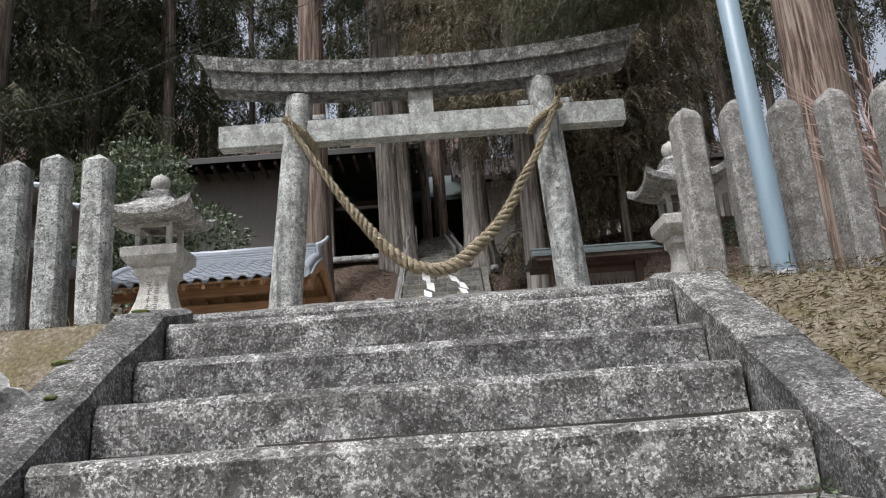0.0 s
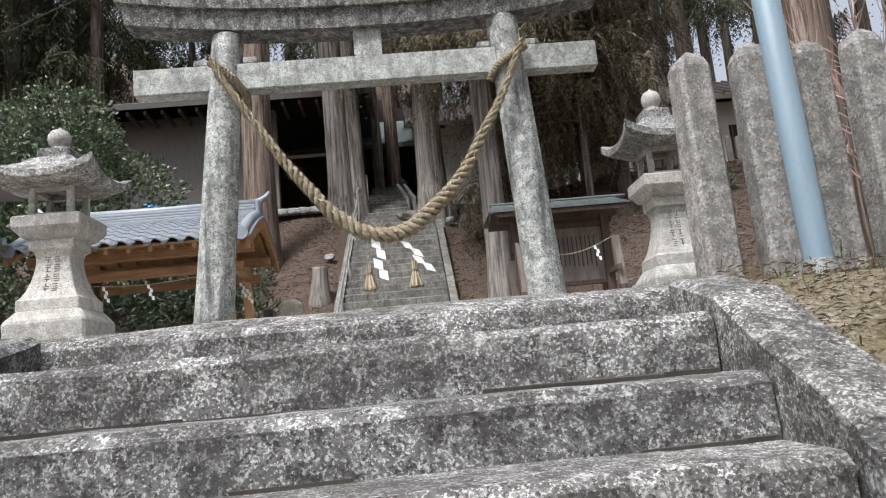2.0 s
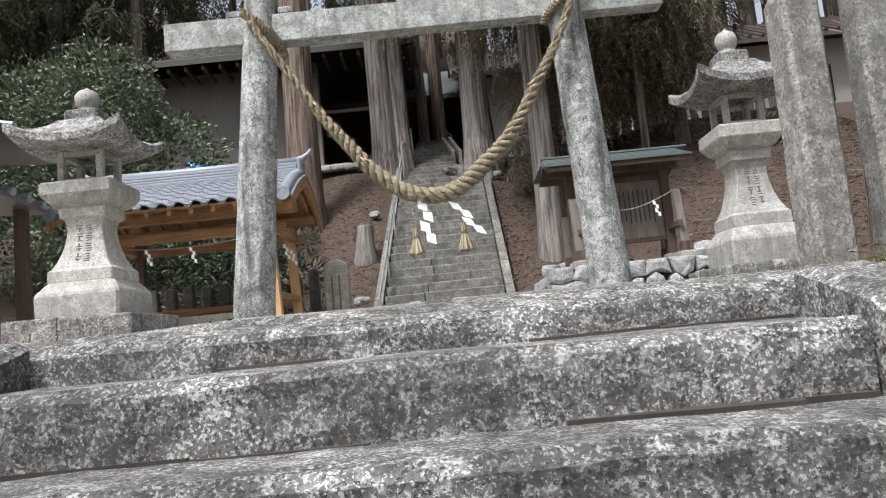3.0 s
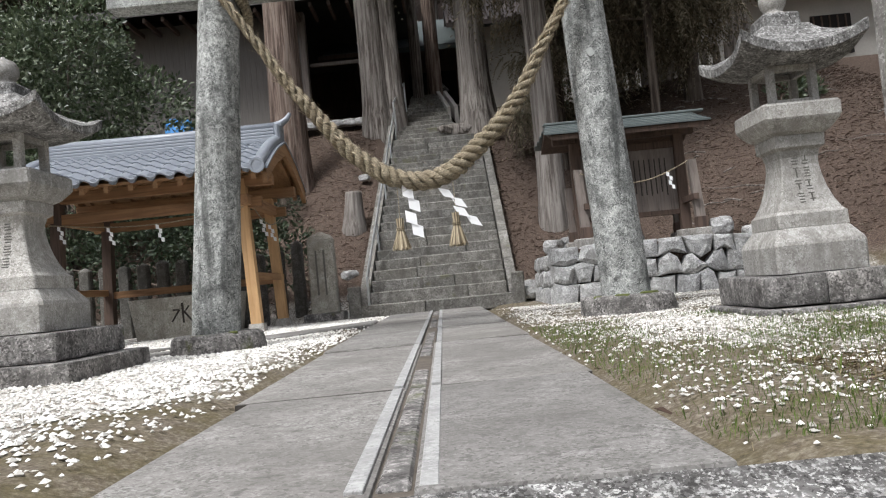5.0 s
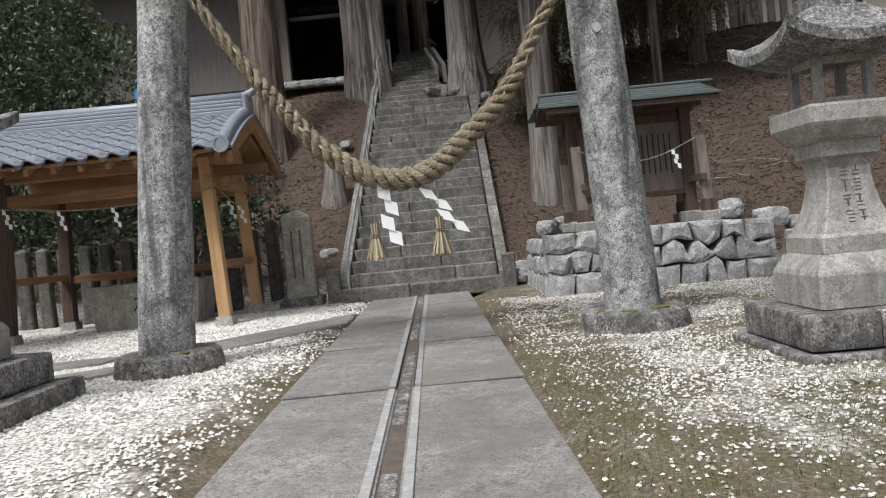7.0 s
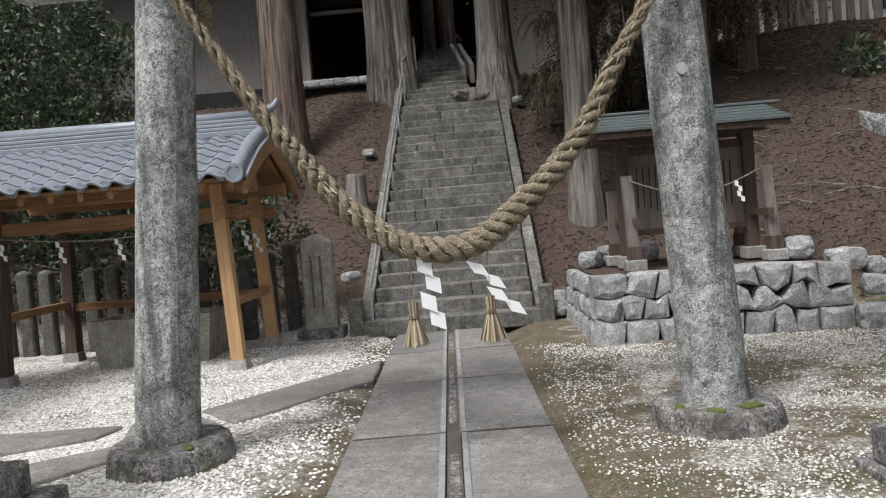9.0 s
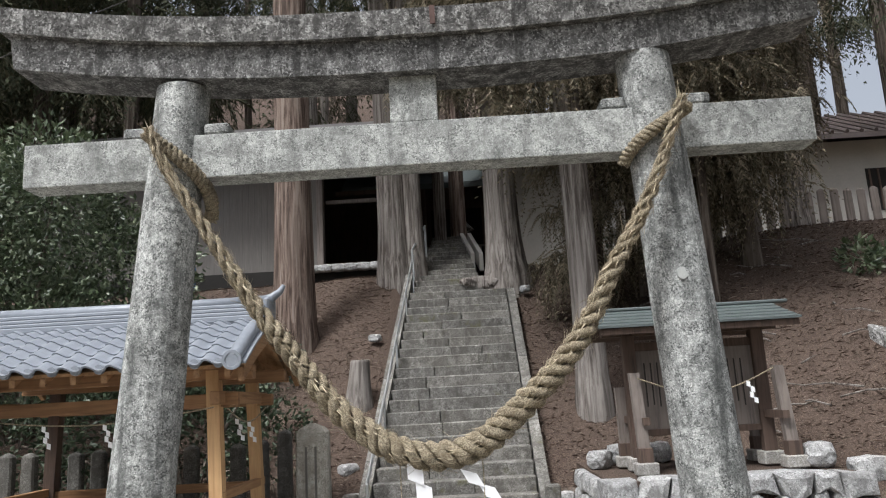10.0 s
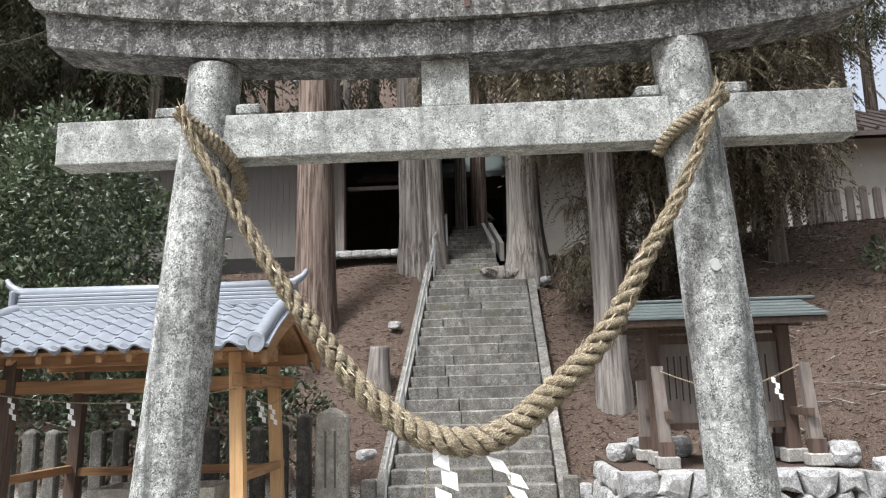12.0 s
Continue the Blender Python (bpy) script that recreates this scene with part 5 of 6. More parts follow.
# ---- trees ----
def trunk_mesh(name, h, r0, r1, lean=(0, 0), flare=0.35, n=44, rings_n=22, seed=0, ridges=0.11):
    """Tapered trunk with fluted bark and a flared foot."""
    verts, faces = [], []
    for k in range(rings_n + 1):
        u = (k / rings_n) ** 1.6
        z = h * u
        r = r0 + (r1 - r0) * u
        fl = flare * math.exp(-z / (1.6 * r0))
        cx = lean[0] * z + 0.04 * noise.noise(Vector((seed, z * 0.25, 0)))
        cy = lean[1] * z + 0.04 * noise.noise(Vector((seed, z * 0.25, 5)))
        for i in range(n):
            a = 2 * math.pi * i / n
            rr = r * (1 + fl * (0.55 + 0.6 * abs(noise.noise(Vector((math.cos(a) * 1.6 + seed, math.sin(a) * 1.6, 1))))) + ridges * noise.noise(Vector((math.cos(a) * 7 + seed, math.sin(a) * 7, z * 0.3))))
            verts.append((cx + rr * math.cos(a), cy + rr * math.sin(a), z - 0.35 if k == 0 else z))
    for k in range(rings_n):
        for i in range(n):
            j = (i + 1) % n
            faces.append((k * n + i, k * n + j, (k + 1) * n + j, (k + 1) * n + i))
    faces.append(tuple(range(rings_n * n, rings_n * n + n)))
    return verts, faces


def frond(rng, length, droop, leaflets):
    """Triangles of one drooping cedar frond, pointing along +x."""
    tri = []
    for k in range(leaflets):
        u = (k + 0.5) / leaflets
        p = np.array([length * u, 0.0, -droop * u * u * length])
        for s in (-1, 1):
            ln = length * (0.34 * (1 - 0.75 * u)) * rng.uniform(0.7, 1.2)
            d = np.array([0.75, s * rng.uniform(0.5, 0.9), -rng.uniform(0.3, 0.9)])
            d /= np.linalg.norm(d)
            w = np.array([-0.35, s * 0.1, rng.uniform(-0.3, 0.3)])
            w = w / np.linalg.norm(w) * length * 0.030
            tri.append([p - w, p + w, p + d * ln])
    return np.array(tri)


def crown_mesh(name, seed, count, length, leaflets, zlo, zhi, rlo, rhi, material, droop=0.9, gap=0.25, inner=0.25, arc=None):
    """One crown: many fronds hung on whorled boughs around a trunk along z."""
    rng = np.random.default_rng(seed)
    base = [frond(rng, length, droop * rng.uniform(0.6, 1.4), leaflets) for _ in range(6)]
    out = []
    boughs = max(10, count // 26)
    for b in range(boughs):
        z = zlo + (zhi - zlo) * (b + rng.uniform(0, 1)) / boughs
        u = (z - zlo) / (zhi - zlo)
        if rng.uniform() < gap:
            continue
        reach = (rlo + (rhi - rlo) * u) * rng.uniform(0.6, 1.25)
        a = rng.uniform(0, 2 * math.pi) if arc is None else rng.uniform(*arc)
        for f in range(count // boughs):
            t = inner + (1 - inner) * rng.uniform() ** 0.7
            p = np.array([math.cos(a) * reach * t, math.sin(a) * reach * t, z - 0.30 * reach * t * t + rng.normal(0, 0.10 * length)])
            p[:2] += rng.normal(0, 0.25 * length, 2)
            ang = a + rng.normal(0, 0.8)
            c, s = math.cos(ang), math.sin(ang)
            tilt = rng.normal(-0.5, 0.4)
            ct, st = math.cos(tilt), math.sin(tilt)
            R = np.array([[c * ct, -s, -c * st], [s * ct, c, -s * st], [st, 0, ct]])
            m = base[rng.integers(6)] * rng.uniform(0.6, 1.3)
            out.append(m @ R.T + p)
    tri = np.concatenate(out).reshape(-1, 3)
    n = len(tri)
    me = bpy.data.meshes.new(name)
    me.vertices.add(n)
    me.vertices.foreach_set("co", tri.astype(np.float32).ravel())
    me.loops.add(n)
    me.loops.foreach_set("vertex_index", np.arange(n, dtype=np.int32))
    me.polygons.add(n // 3)
    me.polygons.foreach_set("loop_start", np.arange(0, n, 3, dtype=np.int32))
    me.update(calc_edges=True)
    me.materials.append(material)
    return me


def limb_set(ob, h0, h1, count, reach, material, seed, thin=0.025):
    """Bare dead limbs on the trunk."""
    rnd = random.Random(seed)
    for _ in range(count):
        z = rnd.uniform(h0, h1)
        a = rnd.uniform(0, 6.283)
        l = reach * rnd.uniform(0.5, 1.2)
        pts = [(math.cos(a) * l * u, math.sin(a) * l * u, z + 0.25 * l * u - 0.35 * l * u * u + 0.05 * rnd.uniform(-1, 1)) for u in (0.0, 0.35, 0.7, 1.0)]
        part("limb", tube(bmesh.new(), pts, [thin, thin * 0.8, thin * 0.5, thin * 0.2], 6), material, ob)


def cedar(x, y, r, h, mat, label, lean=(0, 0), seed=0, flare=0.35, crown=None, limbs=5, limb_z=(4, 9), reach=1.2):
    z = hill(x, y)
    ob = thing("cedar_tree", x, y, z, label, "tree", "old cedars")
    v, f = trunk_mesh("trunk", h, r, r * 0.55, lean, flare, seed=seed)
    t = raw("trunk", v, f, mat, ob, True)
    if crown:
        c = new("crown", crown)
        c.parent = ob
        c.rotation_euler = (0, 0, seed * 1.3)
        c.location = (lean[0] * h * 0.5, lean[1] * h * 0.5, 0)
    if limbs:
        limb_set(ob, limb_z[0], limb_z[1], limbs, reach, mat, seed)
    return ob


CR_BROWN = crown_mesh("crown_brown", 1, 4200, 0.50, 13, 4.0, 9.5, 1.7, 2.4, M_BROWN, 1.3, 0.34)
CR_BROWN2 = crown_mesh("crown_brown_high", 2, 4200, 0.50, 13, 4.4, 10.5, 1.6, 2.6, M_BROWN, 1.3, 0.34)
CR_BROWN3 = crown_mesh("crown_brown_low", 4, 3800, 0.46, 13, 1.9, 7.5, 1.2, 1.7, M_BROWN, 1.3, 0.15)
CR_BROWN4 = crown_mesh("crown_brown_small", 5, 1700, 0.42, 13, 0.9, 4.6, 0.9, 1.0, M_BROWN, 1.3, 0.15)
CR_GREEN = crown_mesh("crown_green", 3, 1500, 0.6, 10, 5.0, 13.0, 1.9, 1.2, M_NEEDLE, 0.9, 0.4)
CR_FAR = [crown_mesh("crown_far", 10 + k, 1300, 1.15, 8, 3.5 + k, 21.0, 3.1, 0.9, M_NEEDLE, 0.8, 0.3) for k in range(3)]

CR_THIN = [crown_mesh("crown_thin", 30 + k, 520, 1.1, 8, 5.0 + 2 * k, 21.0, 2.6, 0.8, M_NEEDLE, 0.8, 0.26) for k in range(2)]

cedar(-2.60, 16.1, 0.33, 22, M_BARKR, "tall straight cedar with reddish fibrous bark", seed=1, limbs=6, limb_z=(7, 12))
cedar(-1.05, 17.85, 0.27, 24, M_BARKG, "huge grey cedar trunk, fluted at the foot", (-0.012, 0), seed=2, flare=0.55, crown=CR_GREEN, limb_z=(5, 9))
cedar(-0.68, 17.95, 0.22, 24, M_BARKG, "grey cedar trunk grown against its neighbour", (-0.006, 0), seed=3, flare=0.6, limbs=4, limb_z=(5, 9))
cedar(1.07, 17.4, 0.31, 20, M_BARKG, "grey cedar with spreading roots beside the stair", (0.0, 0), seed=4, flare=0.75, crown=CR_BROWN)
cedar(1.92, 14.0, 0.21, 19, M_BARKG, "cedar with grey flaking bark and hanging brown fronds", seed=5, flare=0.4, crown=CR_BROWN2)
cedar(6.9, 18.2, 0.21, 18, M_BARKG, "slender grey cedar by the picket fence", seed=6, crown=CR_THIN[0])
cedar(5.88, 10.4, 0.47, 20, M_BARKR, "massive cedar with red-brown furrowed bark", (0.02, 0.0), seed=7, flare=0.25, limbs=0)
cedar(9.6, 22.5, 0.26, 22, M_BARKD, "dark slender cedar trunk on the bank", (-0.01, 0), seed=8, crown=CR_THIN[1])
cedar(0.25, 22.2, 0.2, 20, M_BARKR, "reddish cedar behind the stair head", seed=9, crown=CR_GREEN)
cedar(3.4, 16.8, 0.17, 18, M_BARKD, "thin cedar with brown drooping foliage", (0.01, 0), seed=10, crown=CR_BROWN3, limbs=7, limb_z=(2, 7))
cedar(4.9, 15.6, 0.14, 15, M_BARKD, "thin dark cedar with brown drooping foliage", (0.01, 0), seed=11, crown=CR_BROWN3, limbs=7, limb_z=(1.5, 6))
cedar(-0.2, 20.5, 0.14, 18, M_BARKG, "pale slender trunk behind the great cedar", seed=13, limbs=2)
cedar(2.45, 15.7, 0.09, 11, M_BARKD, "young dark cedar with drooping brown fronds", (0.01, 0), seed=14, crown=CR_BROWN4, limbs=6, limb_z=(1, 5), reach=0.9)
cedar(3.9, 14.6, 0.08, 10, M_BARKD, "young dark cedar with bare lower limbs", (0.01, 0), seed=15, crown=CR_BROWN3, limbs=8, limb_z=(1, 5), reach=1.0)
for k_, (x_, y_) in enumerate(((9.5, 13.0), (12.5, 15.0), (11.0, 18.5), (15.5, 17.5), (14.0, 22.0), (18.5, 20.0), (20.0, 26.0), (9.0, 27.5), (23.0, 22.0), (16.5, 28.0))):
    cedar(x_, y_, 0.22, 20, M_BARKG if k_ % 2 else M_BARKD, "tall cedar at the edge of the wood", seed=90 + k_, flare=0.2, crown=CR_THIN[k_ % 2], limbs=0)

# dark woods on the hill behind
_rnd = random.Random(8)
_spots = []
while len(_spots) < 56:
    x, y = _rnd.uniform(-24, 20), _rnd.uniform(24.5, 44)
    if x < -5.5 and _rnd.random() < 0.5:
        y = _rnd.uniform(17, 28)
    if -8 < x < 4.5 and y < 28.5 or (4 < x < 15 and y < 26):
        continue
    if x > 3 and _rnd.random() < 0.6:
        continue
    if all((x - a) ** 2 + (y - b) ** 2 > 4.0 for a, b in _spots):
        _spots.append((x, y))
for k, (x, y) in enumerate(_spots):
    cedar(x, y, _rnd.uniform(0.16, 0.3), _rnd.uniform(17, 23), M_BARKD if k % 3 else M_BARKG, "dark cedar of the wood on the hill", seed=20 + k, flare=0.2, crown=CR_THIN[k % 2] if x > 2.5 else CR_FAR[k % 3], limbs=0)

# green bough that hangs before the end of the gate's lintel
bough = thing("cedar_bough", 3.5, 7.9, 4.35, "dark green cedar bough hanging beside the gate", "bough")
part("stem", tube(bmesh.new(), [(1.5, 0.9, 0.6), (0.6, 0.3, 0.2), (-0.6, -0.3, -0.05), (-1.5, -0.6, -0.5)], [0.04, 0.032, 0.02, 0.008], 7), M_BARKD, bough)
_c = new("foliage", crown_mesh("bough_foliage", 40, 4200, 0.17, 13, -0.10, 0.75, 2.0, 2.4, M_NEEDLE, 0.9, 0.0, 0.05, (radians(165), radians(235))))
_c.parent = bough


# ---- broadleaf shrubs ----
def leaf_cloud(rng, blobs, count, size):
    """Folded leaves over lumpy clumps."""
    verts, faces = [], []
    w = np.array([b[3] ** 2 for b in blobs])
    w = w / w.sum()
    for _ in range(count):
        bx, by, bz, br = blobs[rng.choice(len(blobs), p=w)]
        d = rng.normal(0, 1, 3)
        d /= np.linalg.norm(d)
        lump = 1 + 0.24 * noise.noise(Vector((d[0] * 3 + bx, d[1] * 3 + by, d[2] * 3))) + 0.22 * noise.noise(Vector((d[0] * 8 + by, d[1] * 8 + bx, d[2] * 8)))
        r = br * lump * (1 - 0.35 * rng.uniform() ** 2.2)
        p = np.array([bx, by, bz]) + d * r * np.array([1, 1, 0.95])
        t = d + rng.normal(0, 0.7, 3)
        t /= np.linalg.norm(t)
        s = np.cross(t, rng.normal(0, 1, 3))
        s /= np.linalg.norm(s)
        nrm = np.cross(t, s)
        l = size * rng.uniform(0.6, 1.3)
        n = len(verts)
        verts += [p, p + t * l * 0.5 + s * l * 0.24 + nrm * l * 0.06, p + t * l, p + t * l * 0.5 - s * l * 0.24 + nrm * l * 0.06]
        faces += [(n, n + 1, n + 2), (n, n + 2, n + 3)]
    return [tuple(v) for v in verts], faces


def shrub(x, y, blobs, count, size, label, seed, leaf=M_LEAF):
    z = hill(x, y)
    ob = thing("evergreen_shrub", x, y, z, label, "shrub")
    rng = np.random.default_rng(seed)
    v, f = leaf_cloud(rng, blobs, count, size)
    raw("crown", v, f, leaf, ob)
    rnd = random.Random(seed)
    for b in blobs[:7]:
        part("branch", tube(bmesh.new(), [(0.1 * rnd.uniform(-1, 1), 0.1 * rnd.uniform(-1, 1), -0.2), (b[0] * 0.4, b[1] * 0.4, b[2] * 0.45), (b[0], b[1], b[2])], [0.05, 0.035, 0.012], 6), M_BARKD, ob)


shrub(-6.2, 14.4, [(0.2, 0, 3.0, 1.3), (-1.2, 0.1, 2.6, 1.2), (1.4, 0.2, 2.3, 1.05), (0.5, -0.3, 3.7, 0.9), (-0.7, 0, 3.5, 0.95), (0.3, -0.2, 1.4, 1.2), (-1.6, -0.2, 1.3, 1.1), (2.0, 0.1, 1.3, 0.8), (-2.6, 0.2, 2.3, 1.2)], 36000, 0.10, "large glossy evergreen shrub behind the pavilion", 5)
# these two shrubs carry the shade of roof and big shrub in their leaf colour
shrub(-3.5, 14.9, [(0, 0, 0.5, 0.6), (0.7, 0.3, 0.6, 0.5), (-0.7, 0, 0.4, 0.55), (0.2, 0.5, 1.0, 0.5)], 5000, 0.07, "low dark evergreen shrub below the hall", 6, M_SHADELEAF)
shrub(-3.3, 13.3, [(0, 0, 0.6, 0.75), (1.0, 0, 0.5, 0.6), (-1.1, 0, 0.7, 0.8), (-2.2, 0, 0.7, 0.8), (0.5, 0.3, 1.1, 0.5), (-0.7, 0.3, 1.2, 0.6)], 7000, 0.09, "dark shrub behind the stone fence", 7, M_SHADELEAF)
shrub(6.3, 15.0, [(0, 0, 0.15, 0.3), (0.4, 0.1, 0.12, 0.25)], 500, 0.13, "tuft of green broad leaves on the bank", 8)
shrub(2.5, 16.5, [(0, 0, 0.5, 0.4), (0.3, 0.2, 0.9, 0.35)], 900, 0.09, "small dark shrub beside the cedar", 9)


# ---- scattered ground cover ----
def scatter_mesh(name, label, category, shapes, material):
    verts = np.concatenate([s[0] for s in shapes])
    faces, off = [], 0
    for v, f in shapes:
        faces += [tuple(i + off for i in q) for q in f]
        off += len(v)
    ob = raw(name, [tuple(p) for p in verts], faces, material)
    return tagged(ob, label, category, kind="stuff")


def pebbles(count, inside, size, seed):
    rng = np.random.default_rng(seed)
    octa = np.array([(1, 0, 0), (-1, 0, 0), (0, 1, 0), (0, -1, 0), (0, 0, 1), (0, 0, -0.6)], float)
    of = [(0, 2, 4), (2, 1, 4), (1, 3, 4), (3, 0, 4), (2, 0, 5), (1, 2, 5), (3, 1, 5), (0, 3, 5)]
    out = []
    while len(out) < count:
        x, y, keep = inside(rng)
        if rng.uniform() > keep:
            continue
        s = size * rng.uniform(0.55, 1.5) * np.array([1, rng.uniform(0.6, 1.1), rng.uniform(0.45, 0.8)])
        a = rng.uniform(0, 6.28)
        c, sn = math.cos(a), math.sin(a)
        p = octa * s + rng.normal(0, 0.12 * size, (6, 3))
        p = p @ np.array([[c, sn, 0], [-sn, c, 0], [0, 0, 1]])
        out.append((p + (x, y, ground_height(x, y) + 0.3 * s[2] + 0.002), of))
    return out


def on_path(x, y):
    return -0.63 < x < 0.62


def left_gravel(rng):
    x, y = rng.uniform(-5.0, -0.6), rng.uniform(3.3, 11.6)
    d = 0.5 + noise.noise(Vector((x * 0.9, y * 0.9, 2))) * 1.1 + 0.35
    d *= (0.18 + 0.82 * smoothstep(3.4, 4.8, y)) * (0.2 + 0.8 * smoothstep(-0.62, -1.15, x + 0.35 * noise.noise(Vector((x * 1.7, y * 1.7, 5)))))
    if inside_paver(x, y):
        return x, y, 0.0
    return x, y, max(0.02, d)


def right_gravel(rng):
    x, y = rng.uniform(0.6, 5.0), rng.uniform(3.25, 10.6)
    d = 0.50 + noise.noise(Vector((x * 1.1, y * 1.1, 7))) * 1.1 + noise.noise(Vector((x * 4, y * 4, 3))) * 0.7
    if y > 10.1 and 1.2 < x < 3.7:
        d = 0
    d *= 0.45 + 0.55 * smoothstep(4.0, 6.2, y)
    d *= 0.35 + 0.65 * smoothstep(0.65, 1.3, x + 0.4 * noise.noise(Vector((x * 1.5, y * 1.5, 8))))
    return x, y, max(0.06, d) * smoothstep(0.58, 0.85, x)


scatter_mesh("gravel", "loose white quartz gravel", "gravel", pebbles(36000, left_gravel, 0.0105, 11), M_GRAVEL)
scatter_mesh("mixed_gravel", "dirty white and grey gravel mixed with moss", "gravel", pebbles(42000, right_gravel, 0.0076, 12), M_GRIT)


def blades(count, inside, size, seed, flat, wide=0.16):
    """Small leaves, needles or grass blades lying on or standing in the ground."""
    rng = np.random.default_rng(seed)
    out = []
    while len(out) < count:
        x, y, keep = inside(rng)
        if rng.uniform() > keep:
            continue
        z = ground_height(x, y)
        a = rng.uniform(0, 6.28)
        l = size * rng.uniform(0.5, 1.6)
        up = rng.uniform(0.02, 0.28) if flat else rng.uniform(0.5, 1.5)
        d = np.array([math.cos(a), math.sin(a), 0.0]) * l
        w = np.array([-math.sin(a), math.cos(a), rng.uniform(-0.4, 0.4)]) * l * (wide if flat else 0.07)
        p = np.array([x, y, z + 0.004])
        tip = p + d * (1 if flat else 0.5) + np.array([0, 0, l * up])
        mid = (p + tip) / 2 + np.array([0, 0, l * 0.12])
        out.append((np.array([p - w * 0.5, p + w * 0.5, mid + w, tip, mid - w]), [(0, 1, 2, 3, 4)]))
    return out


def slope_area(rng):
    x, y = rng.uniform(-5.5, 8.5), rng.uniform(11.0, 19.0)
    ok = hill(x, y) > 0.12 and not (-1.05 < x < 1.05 and y < 21) and not (1.2 < x < 3.6 and y < 12.5)
    return x, y, 1.0 if ok else 0.0


def bank_right(rng):
    x, y = rng.uniform(1.17, 4.2), rng.uniform(-0.5, 4.3)
    return x, y, 1.0


def bank_left(rng):
    x, y = rng.uniform(-3.4, -1.17), rng.uniform(0.8, 3.7)
    return x, y, 1.0


def yard(rng):
    x, y = rng.uniform(-4.5, 5.0), rng.uniform(3.15, 11.8)
    d = 0.35 + 0.9 * noise.noise(Vector((x * 1.1, y * 1.1, 7)))
    if on_path(x, y) or (y > 10.1 and 1.2 < x < 3.7):
        d = 0
    return x, y, max(0.0, d if x > 0 else d * 0.25)


def moss_patch(rng):
    x, y = rng.uniform(0.65, 5.0), rng.uniform(3.3, 6.8)
    d = 0.40 - 1.1 * noise.noise(Vector((x * 1.1, y * 1.1, 7)))
    return x, y, max(0.0, d)


scatter_mesh("leaf_litter", "dry brown cedar litter covering the slope", "litter", blades(64000, slope_area, 0.030, 21, True) + blades(14000, slope_area, 0.085, 29, True, 0.035), M_LITTER)
scatter_mesh("dry_grass", "short dry yellow grass on the banks", "grass", blades(12000, bank_right, 0.018, 22, False) + blades(34000, bank_right, 0.026, 33, True, 0.06) + blades(1200, bank_left, 0.035, 23, False) + blades(6000, bank_left, 0.03, 34, True, 0.06) + blades(5000, yard, 0.014, 24, False), M_GRASS)
scatter_mesh("moss_grass", "short green moss and grass in the gravel", "grass", blades(52000, moss_patch, 0.013, 25, False) + blades(500, bank_right, 0.035, 26, False), M_GREEN)
scatter_mesh("fallen_leaves", "scattered dead leaves on the yard", "leaves", blades(420, yard, 0.028, 27, True) + blades(2600, bank_right, 0.020, 28, True) + blades(1400, bank_left, 0.022, 35, True), M_LITTER)

# rocks below the left fence and on the slope
for k, (x, y, z, w) in enumerate(((-1.68, 3.3, -0.16, 0.34), (-1.95, 3.0, -0.34, 0.5), (-1.62, 2.75, -0.38, 0.3), (-2.35, 3.2, -0.30, 0.45), (-1.75, 2.35, -0.58, 0.42), (-1.15, 12.6, 0.28, 0.3), (-1.3, 13.1, 0.6, 0.25), (-1.75, 12.75, 0.2, 0.3), (1.35, 16.9, 3.25, 0.2), (-1.22, 15.7, 2.42, 0.2), (5.0, 12.4, 1.1, 0.16), (4.3, 12.3, 0.85, 0.2), (1.25, 12.45, 0.2, 0.3), (1.2, 12.15, 0.12, 0.28))):
    b = thing("rock", x, y, z, "weathered grey rock half sunk in the soil", "rock", "scattered rocks", rz=37 * k)
    part("stone", rubble("rock", w, w * 0.6, w * 0.8, 500 + k), M_WALL, b)

for k, (x, y, z, w) in enumerate(((-1.08, 2.80, -0.04, 0.07), (-1.10, 2.28, -0.29, 0.08), (-1.02, 2.05, -0.415, 0.05), (1.40, 7.36, 0.135, 0.10), (1.60, 7.40, 0.135, 0.13), (1.25, 7.50, 0.13, 0.09), (-1.42, 7.42, 0.135, 0.09))):
    if w:
        mo = thing("moss_cushion", x, y, z, "small cushion of green moss growing on weathered stone", "moss", "moss on the stones", rz=50 * k)
        part("cushion", rubble("moss", w, w * 0.25, w * 0.7, 700 + k), M_MOSS, mo)
weed = thing("small_weed", 0.86, 1.62, FRONT[5][1] + 0.0, "tiny green weed growing in the step corner", "weed")
wv, wf = leaf_cloud(np.random.default_rng(3), [(0, 0, 0.015, 0.024), (0.03, 0, 0.01, 0.018)], 40, 0.02)
raw("leaves", wv, wf, M_LEAF, weed)

# cut stump on the slope and root burl at the stair
stump = thing("tree_stump", -1.32, 14.3, hill(-1.32, 14.3), "grey weathered tree stump on the slope", "stump")
v, f = trunk_mesh("stump", 0.62, 0.16, 0.13, (0.05, 0), 0.5, seed=77)
raw("trunk", v, f, M_BARKG, stump, True)
burl = thing("root_burl", 0.52, 17.15, 3.42, "gnarled grey cedar root spreading over the steps", "root")
for k, (dx, dy, w, h) in enumerate(((0.10, 0.05, 0.46, 0.26), (-0.14, 0.0, 0.36, 0.15), (0.32, 0.10, 0.42, 0.34))):
    place(part("root", rubble("root", w, h, 0.3, 601 + 7 * k), M_BARKG, burl), dx, dy, 0.02, 0, 12 * k, 35 * k)

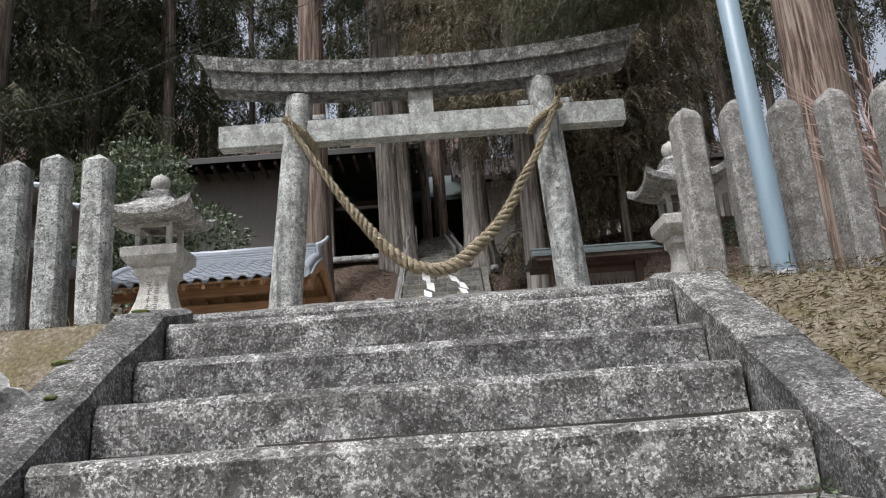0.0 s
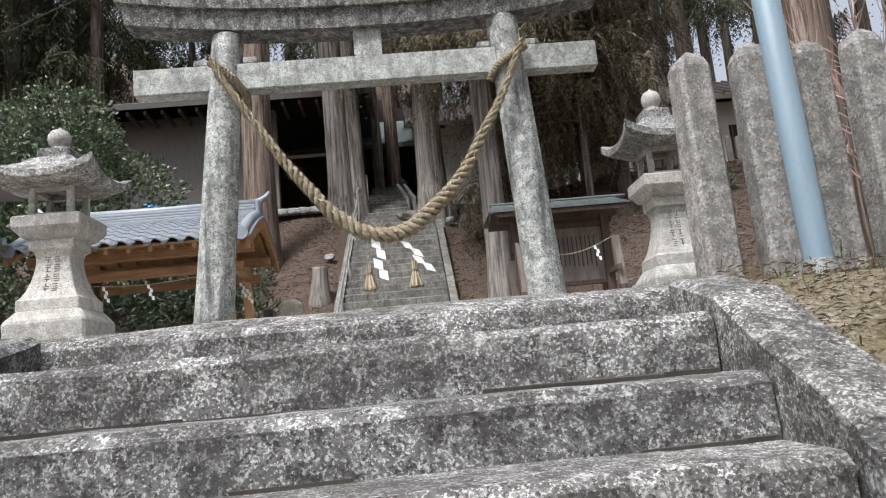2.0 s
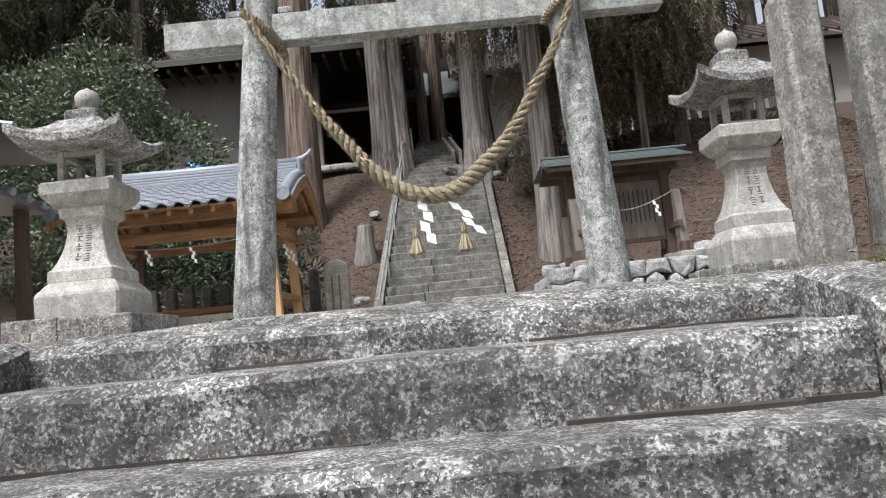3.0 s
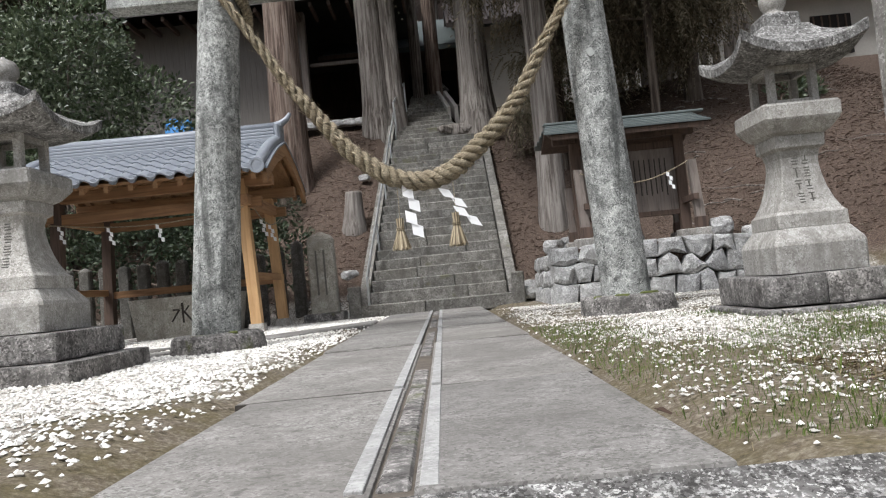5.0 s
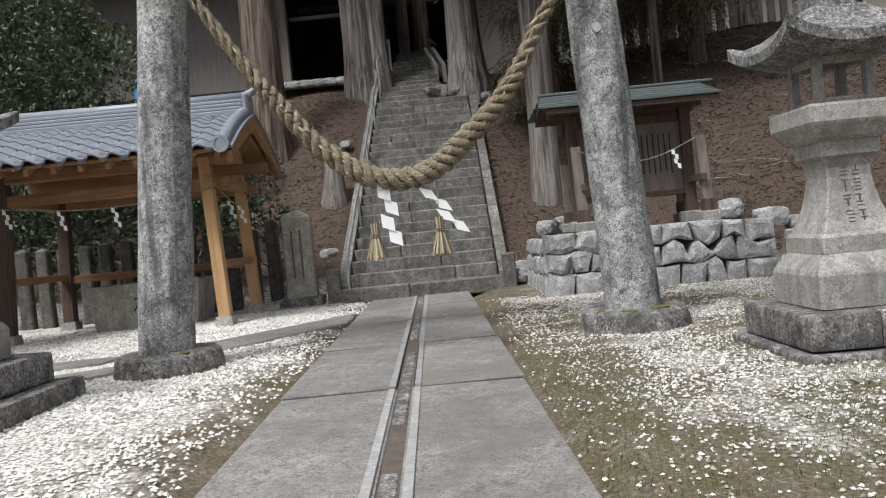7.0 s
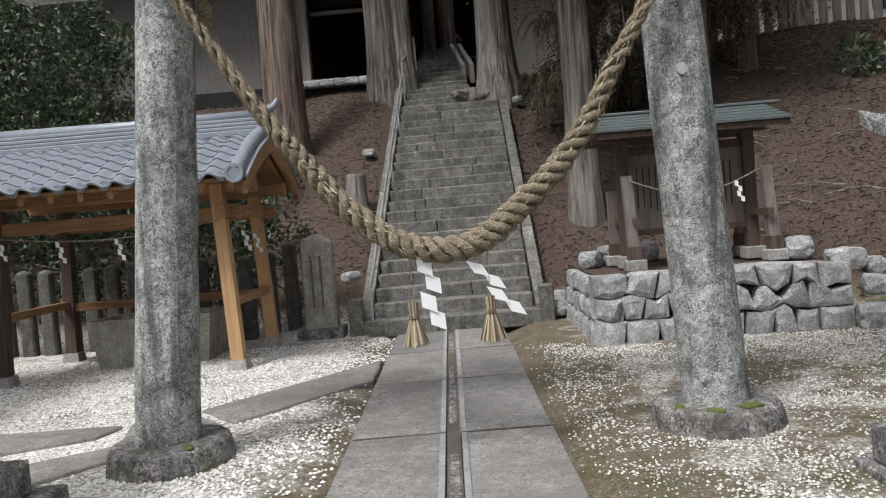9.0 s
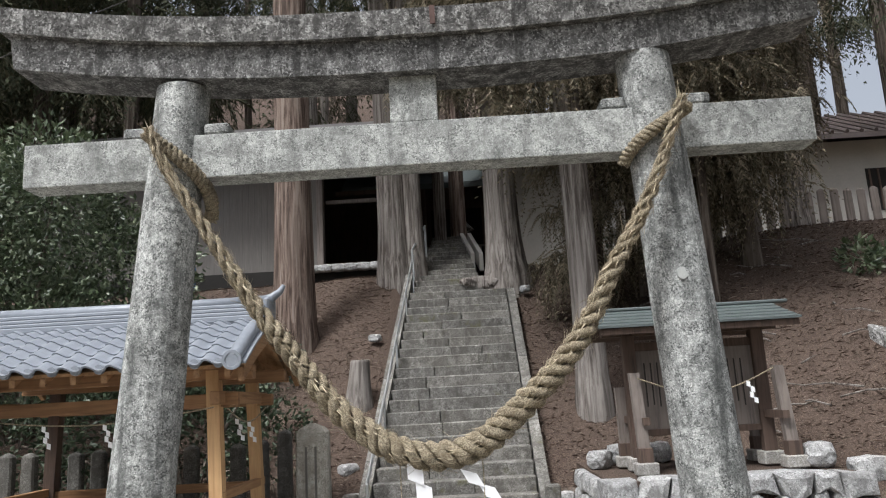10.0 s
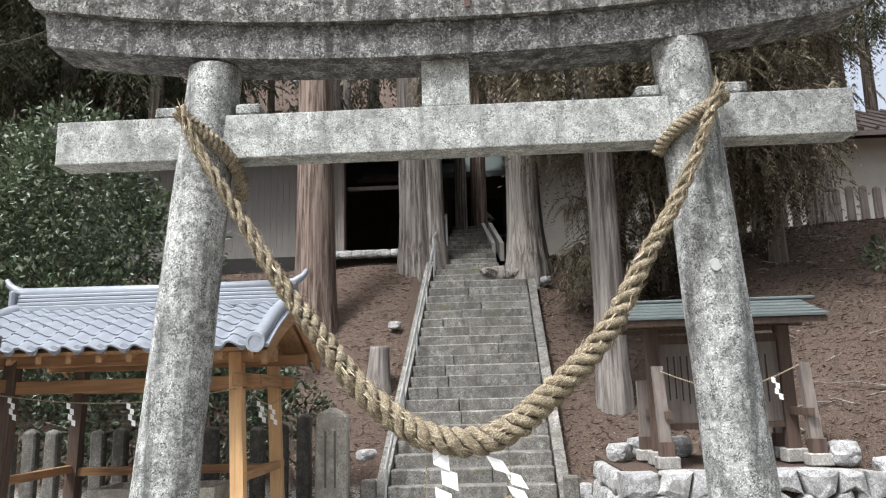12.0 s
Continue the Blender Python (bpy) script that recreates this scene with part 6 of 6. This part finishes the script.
# fallen twigs
_rt = random.Random(31)
for k in range(44):
    x, y = _rt.uniform(2.6, 7.5), _rt.uniform(11.5, 17)
    z = hill(x, y)
    tw = thing("fallen_branch", x, y, z + 0.03, "thin pale fallen branch on the slope", "branch", "fallen branches", rz=_rt.uniform(0, 180))
    l = _rt.uniform(0.3, 0.9)
    part("twig", tube(bmesh.new(), [(-l / 2, 0, 0.0), (-l * 0.1, 0.05 * _rt.uniform(-1, 1), 0.06), (l * 0.2, 0.08 * _rt.uniform(-1, 1), 0.05), (l / 2, 0, 0.10)], [0.012, 0.011, 0.008, 0.003], 5), M_BARKG, tw)

# overhead cable from the woods to beyond the gate
cable = thing("overhead_cable", -8.62, 14.0, 6.49, "thin grey cable sagging towards the trees", "cable")
part("wire", tube(bmesh.new(), [(-6.0, 0, -0.5), (-2.0, 0, -0.12), (0, 0, 0), (1.0, 0, 0.12), (2.05, 0, 0.36), (3.43, 0, 0.98), (5.43, 0, 1.72), (8.0, 0.2, 2.9)], 0.009, 6), M_ROOFD, cable)

# blue tarpaulin under the hall's edge
tarp = thing("tarpaulin", -5.5, 18.5, hill(-5.5, 18.5) + 0.35, "crumpled bright blue tarpaulin", "tarpaulin")
part("sheet", rubble("sheet", 0.60, 0.80, 0.5, 640), M_TARP, tarp)

# small far lantern at the stair head
fl = thing("small_lantern", 0.35, 22.9, hill(0.35, 22.9), "small dark stone lantern at the stair head", "stone lantern")
bm = bmesh.new()
loft(bm, [ring(6, r, z) for r, z in ((0.22, 0), (0.22, 0.15), (0.10, 0.2), (0.09, 0.75), (0.2, 0.82), (0.2, 0.88), (0.13, 0.9), (0.13, 1.12), (0.30, 1.15), (0.12, 1.35), (0.05, 1.4), (0.07, 1.5), (0.01, 1.58))])
part("body", bm, M_KASA, fl)


# leafless bush with reddish shoots beyond the right fence
bush = thing("bare_bush", 5.5, 8.4, ground_height(5.5, 8.4), "leafless bush with many thin reddish shoots", "bush")
_rb = random.Random(91)
part("stem", tube(bmesh.new(), [(0, 0, -0.1), (0.05, 0, 0.9), (-0.05, 0.05, 1.9), (0.0, 0.1, 2.6)], [0.07, 0.06, 0.045, 0.03], 7), M_BARKG, bush)
for k in range(26):
    a = _rb.uniform(0, 6.28)
    z0 = _rb.uniform(1.2, 2.6)
    l = _rb.uniform(0.7, 1.5)
    d = Vector((math.cos(a) * 0.6, math.sin(a) * 0.6, _rb.uniform(0.5, 1.1))).normalized() * l
    bm = bmesh.new()
    p0 = Vector((0, 0.05, z0))
    pts = [p0 + d * u + Vector((0, 0, 0.12 * u * u)) for u in (0, 0.35, 0.7, 1.0)]
    tube(bm, [tuple(p) for p in pts], [0.014, 0.010, 0.007, 0.003], 4)
    for j in range(9):
        u = _rb.uniform(0.3, 1.0)
        q = p0 + d * u + Vector((0, 0, 0.12 * u * u))
        e = (d.normalized() + Vector((_rb.uniform(-0.7, 0.7), _rb.uniform(-0.7, 0.7), _rb.uniform(-0.2, 0.6)))) * _rb.uniform(0.15, 0.42)
        tube(bm, [tuple(q), tuple(q + e * 0.5 + Vector((0, 0, 0.02))), tuple(q + e)], [0.006, 0.005, 0.003], 3)
    part("shoot", bm, M_SHOOT, bush)

# bring the plan to its true size
for ob in scene.objects:
    if ob.parent is None and ob.type in {"MESH", "EMPTY"}:
        ob.matrix_basis = Matrix.Scale(SIZE, 4) @ ob.matrix_basis
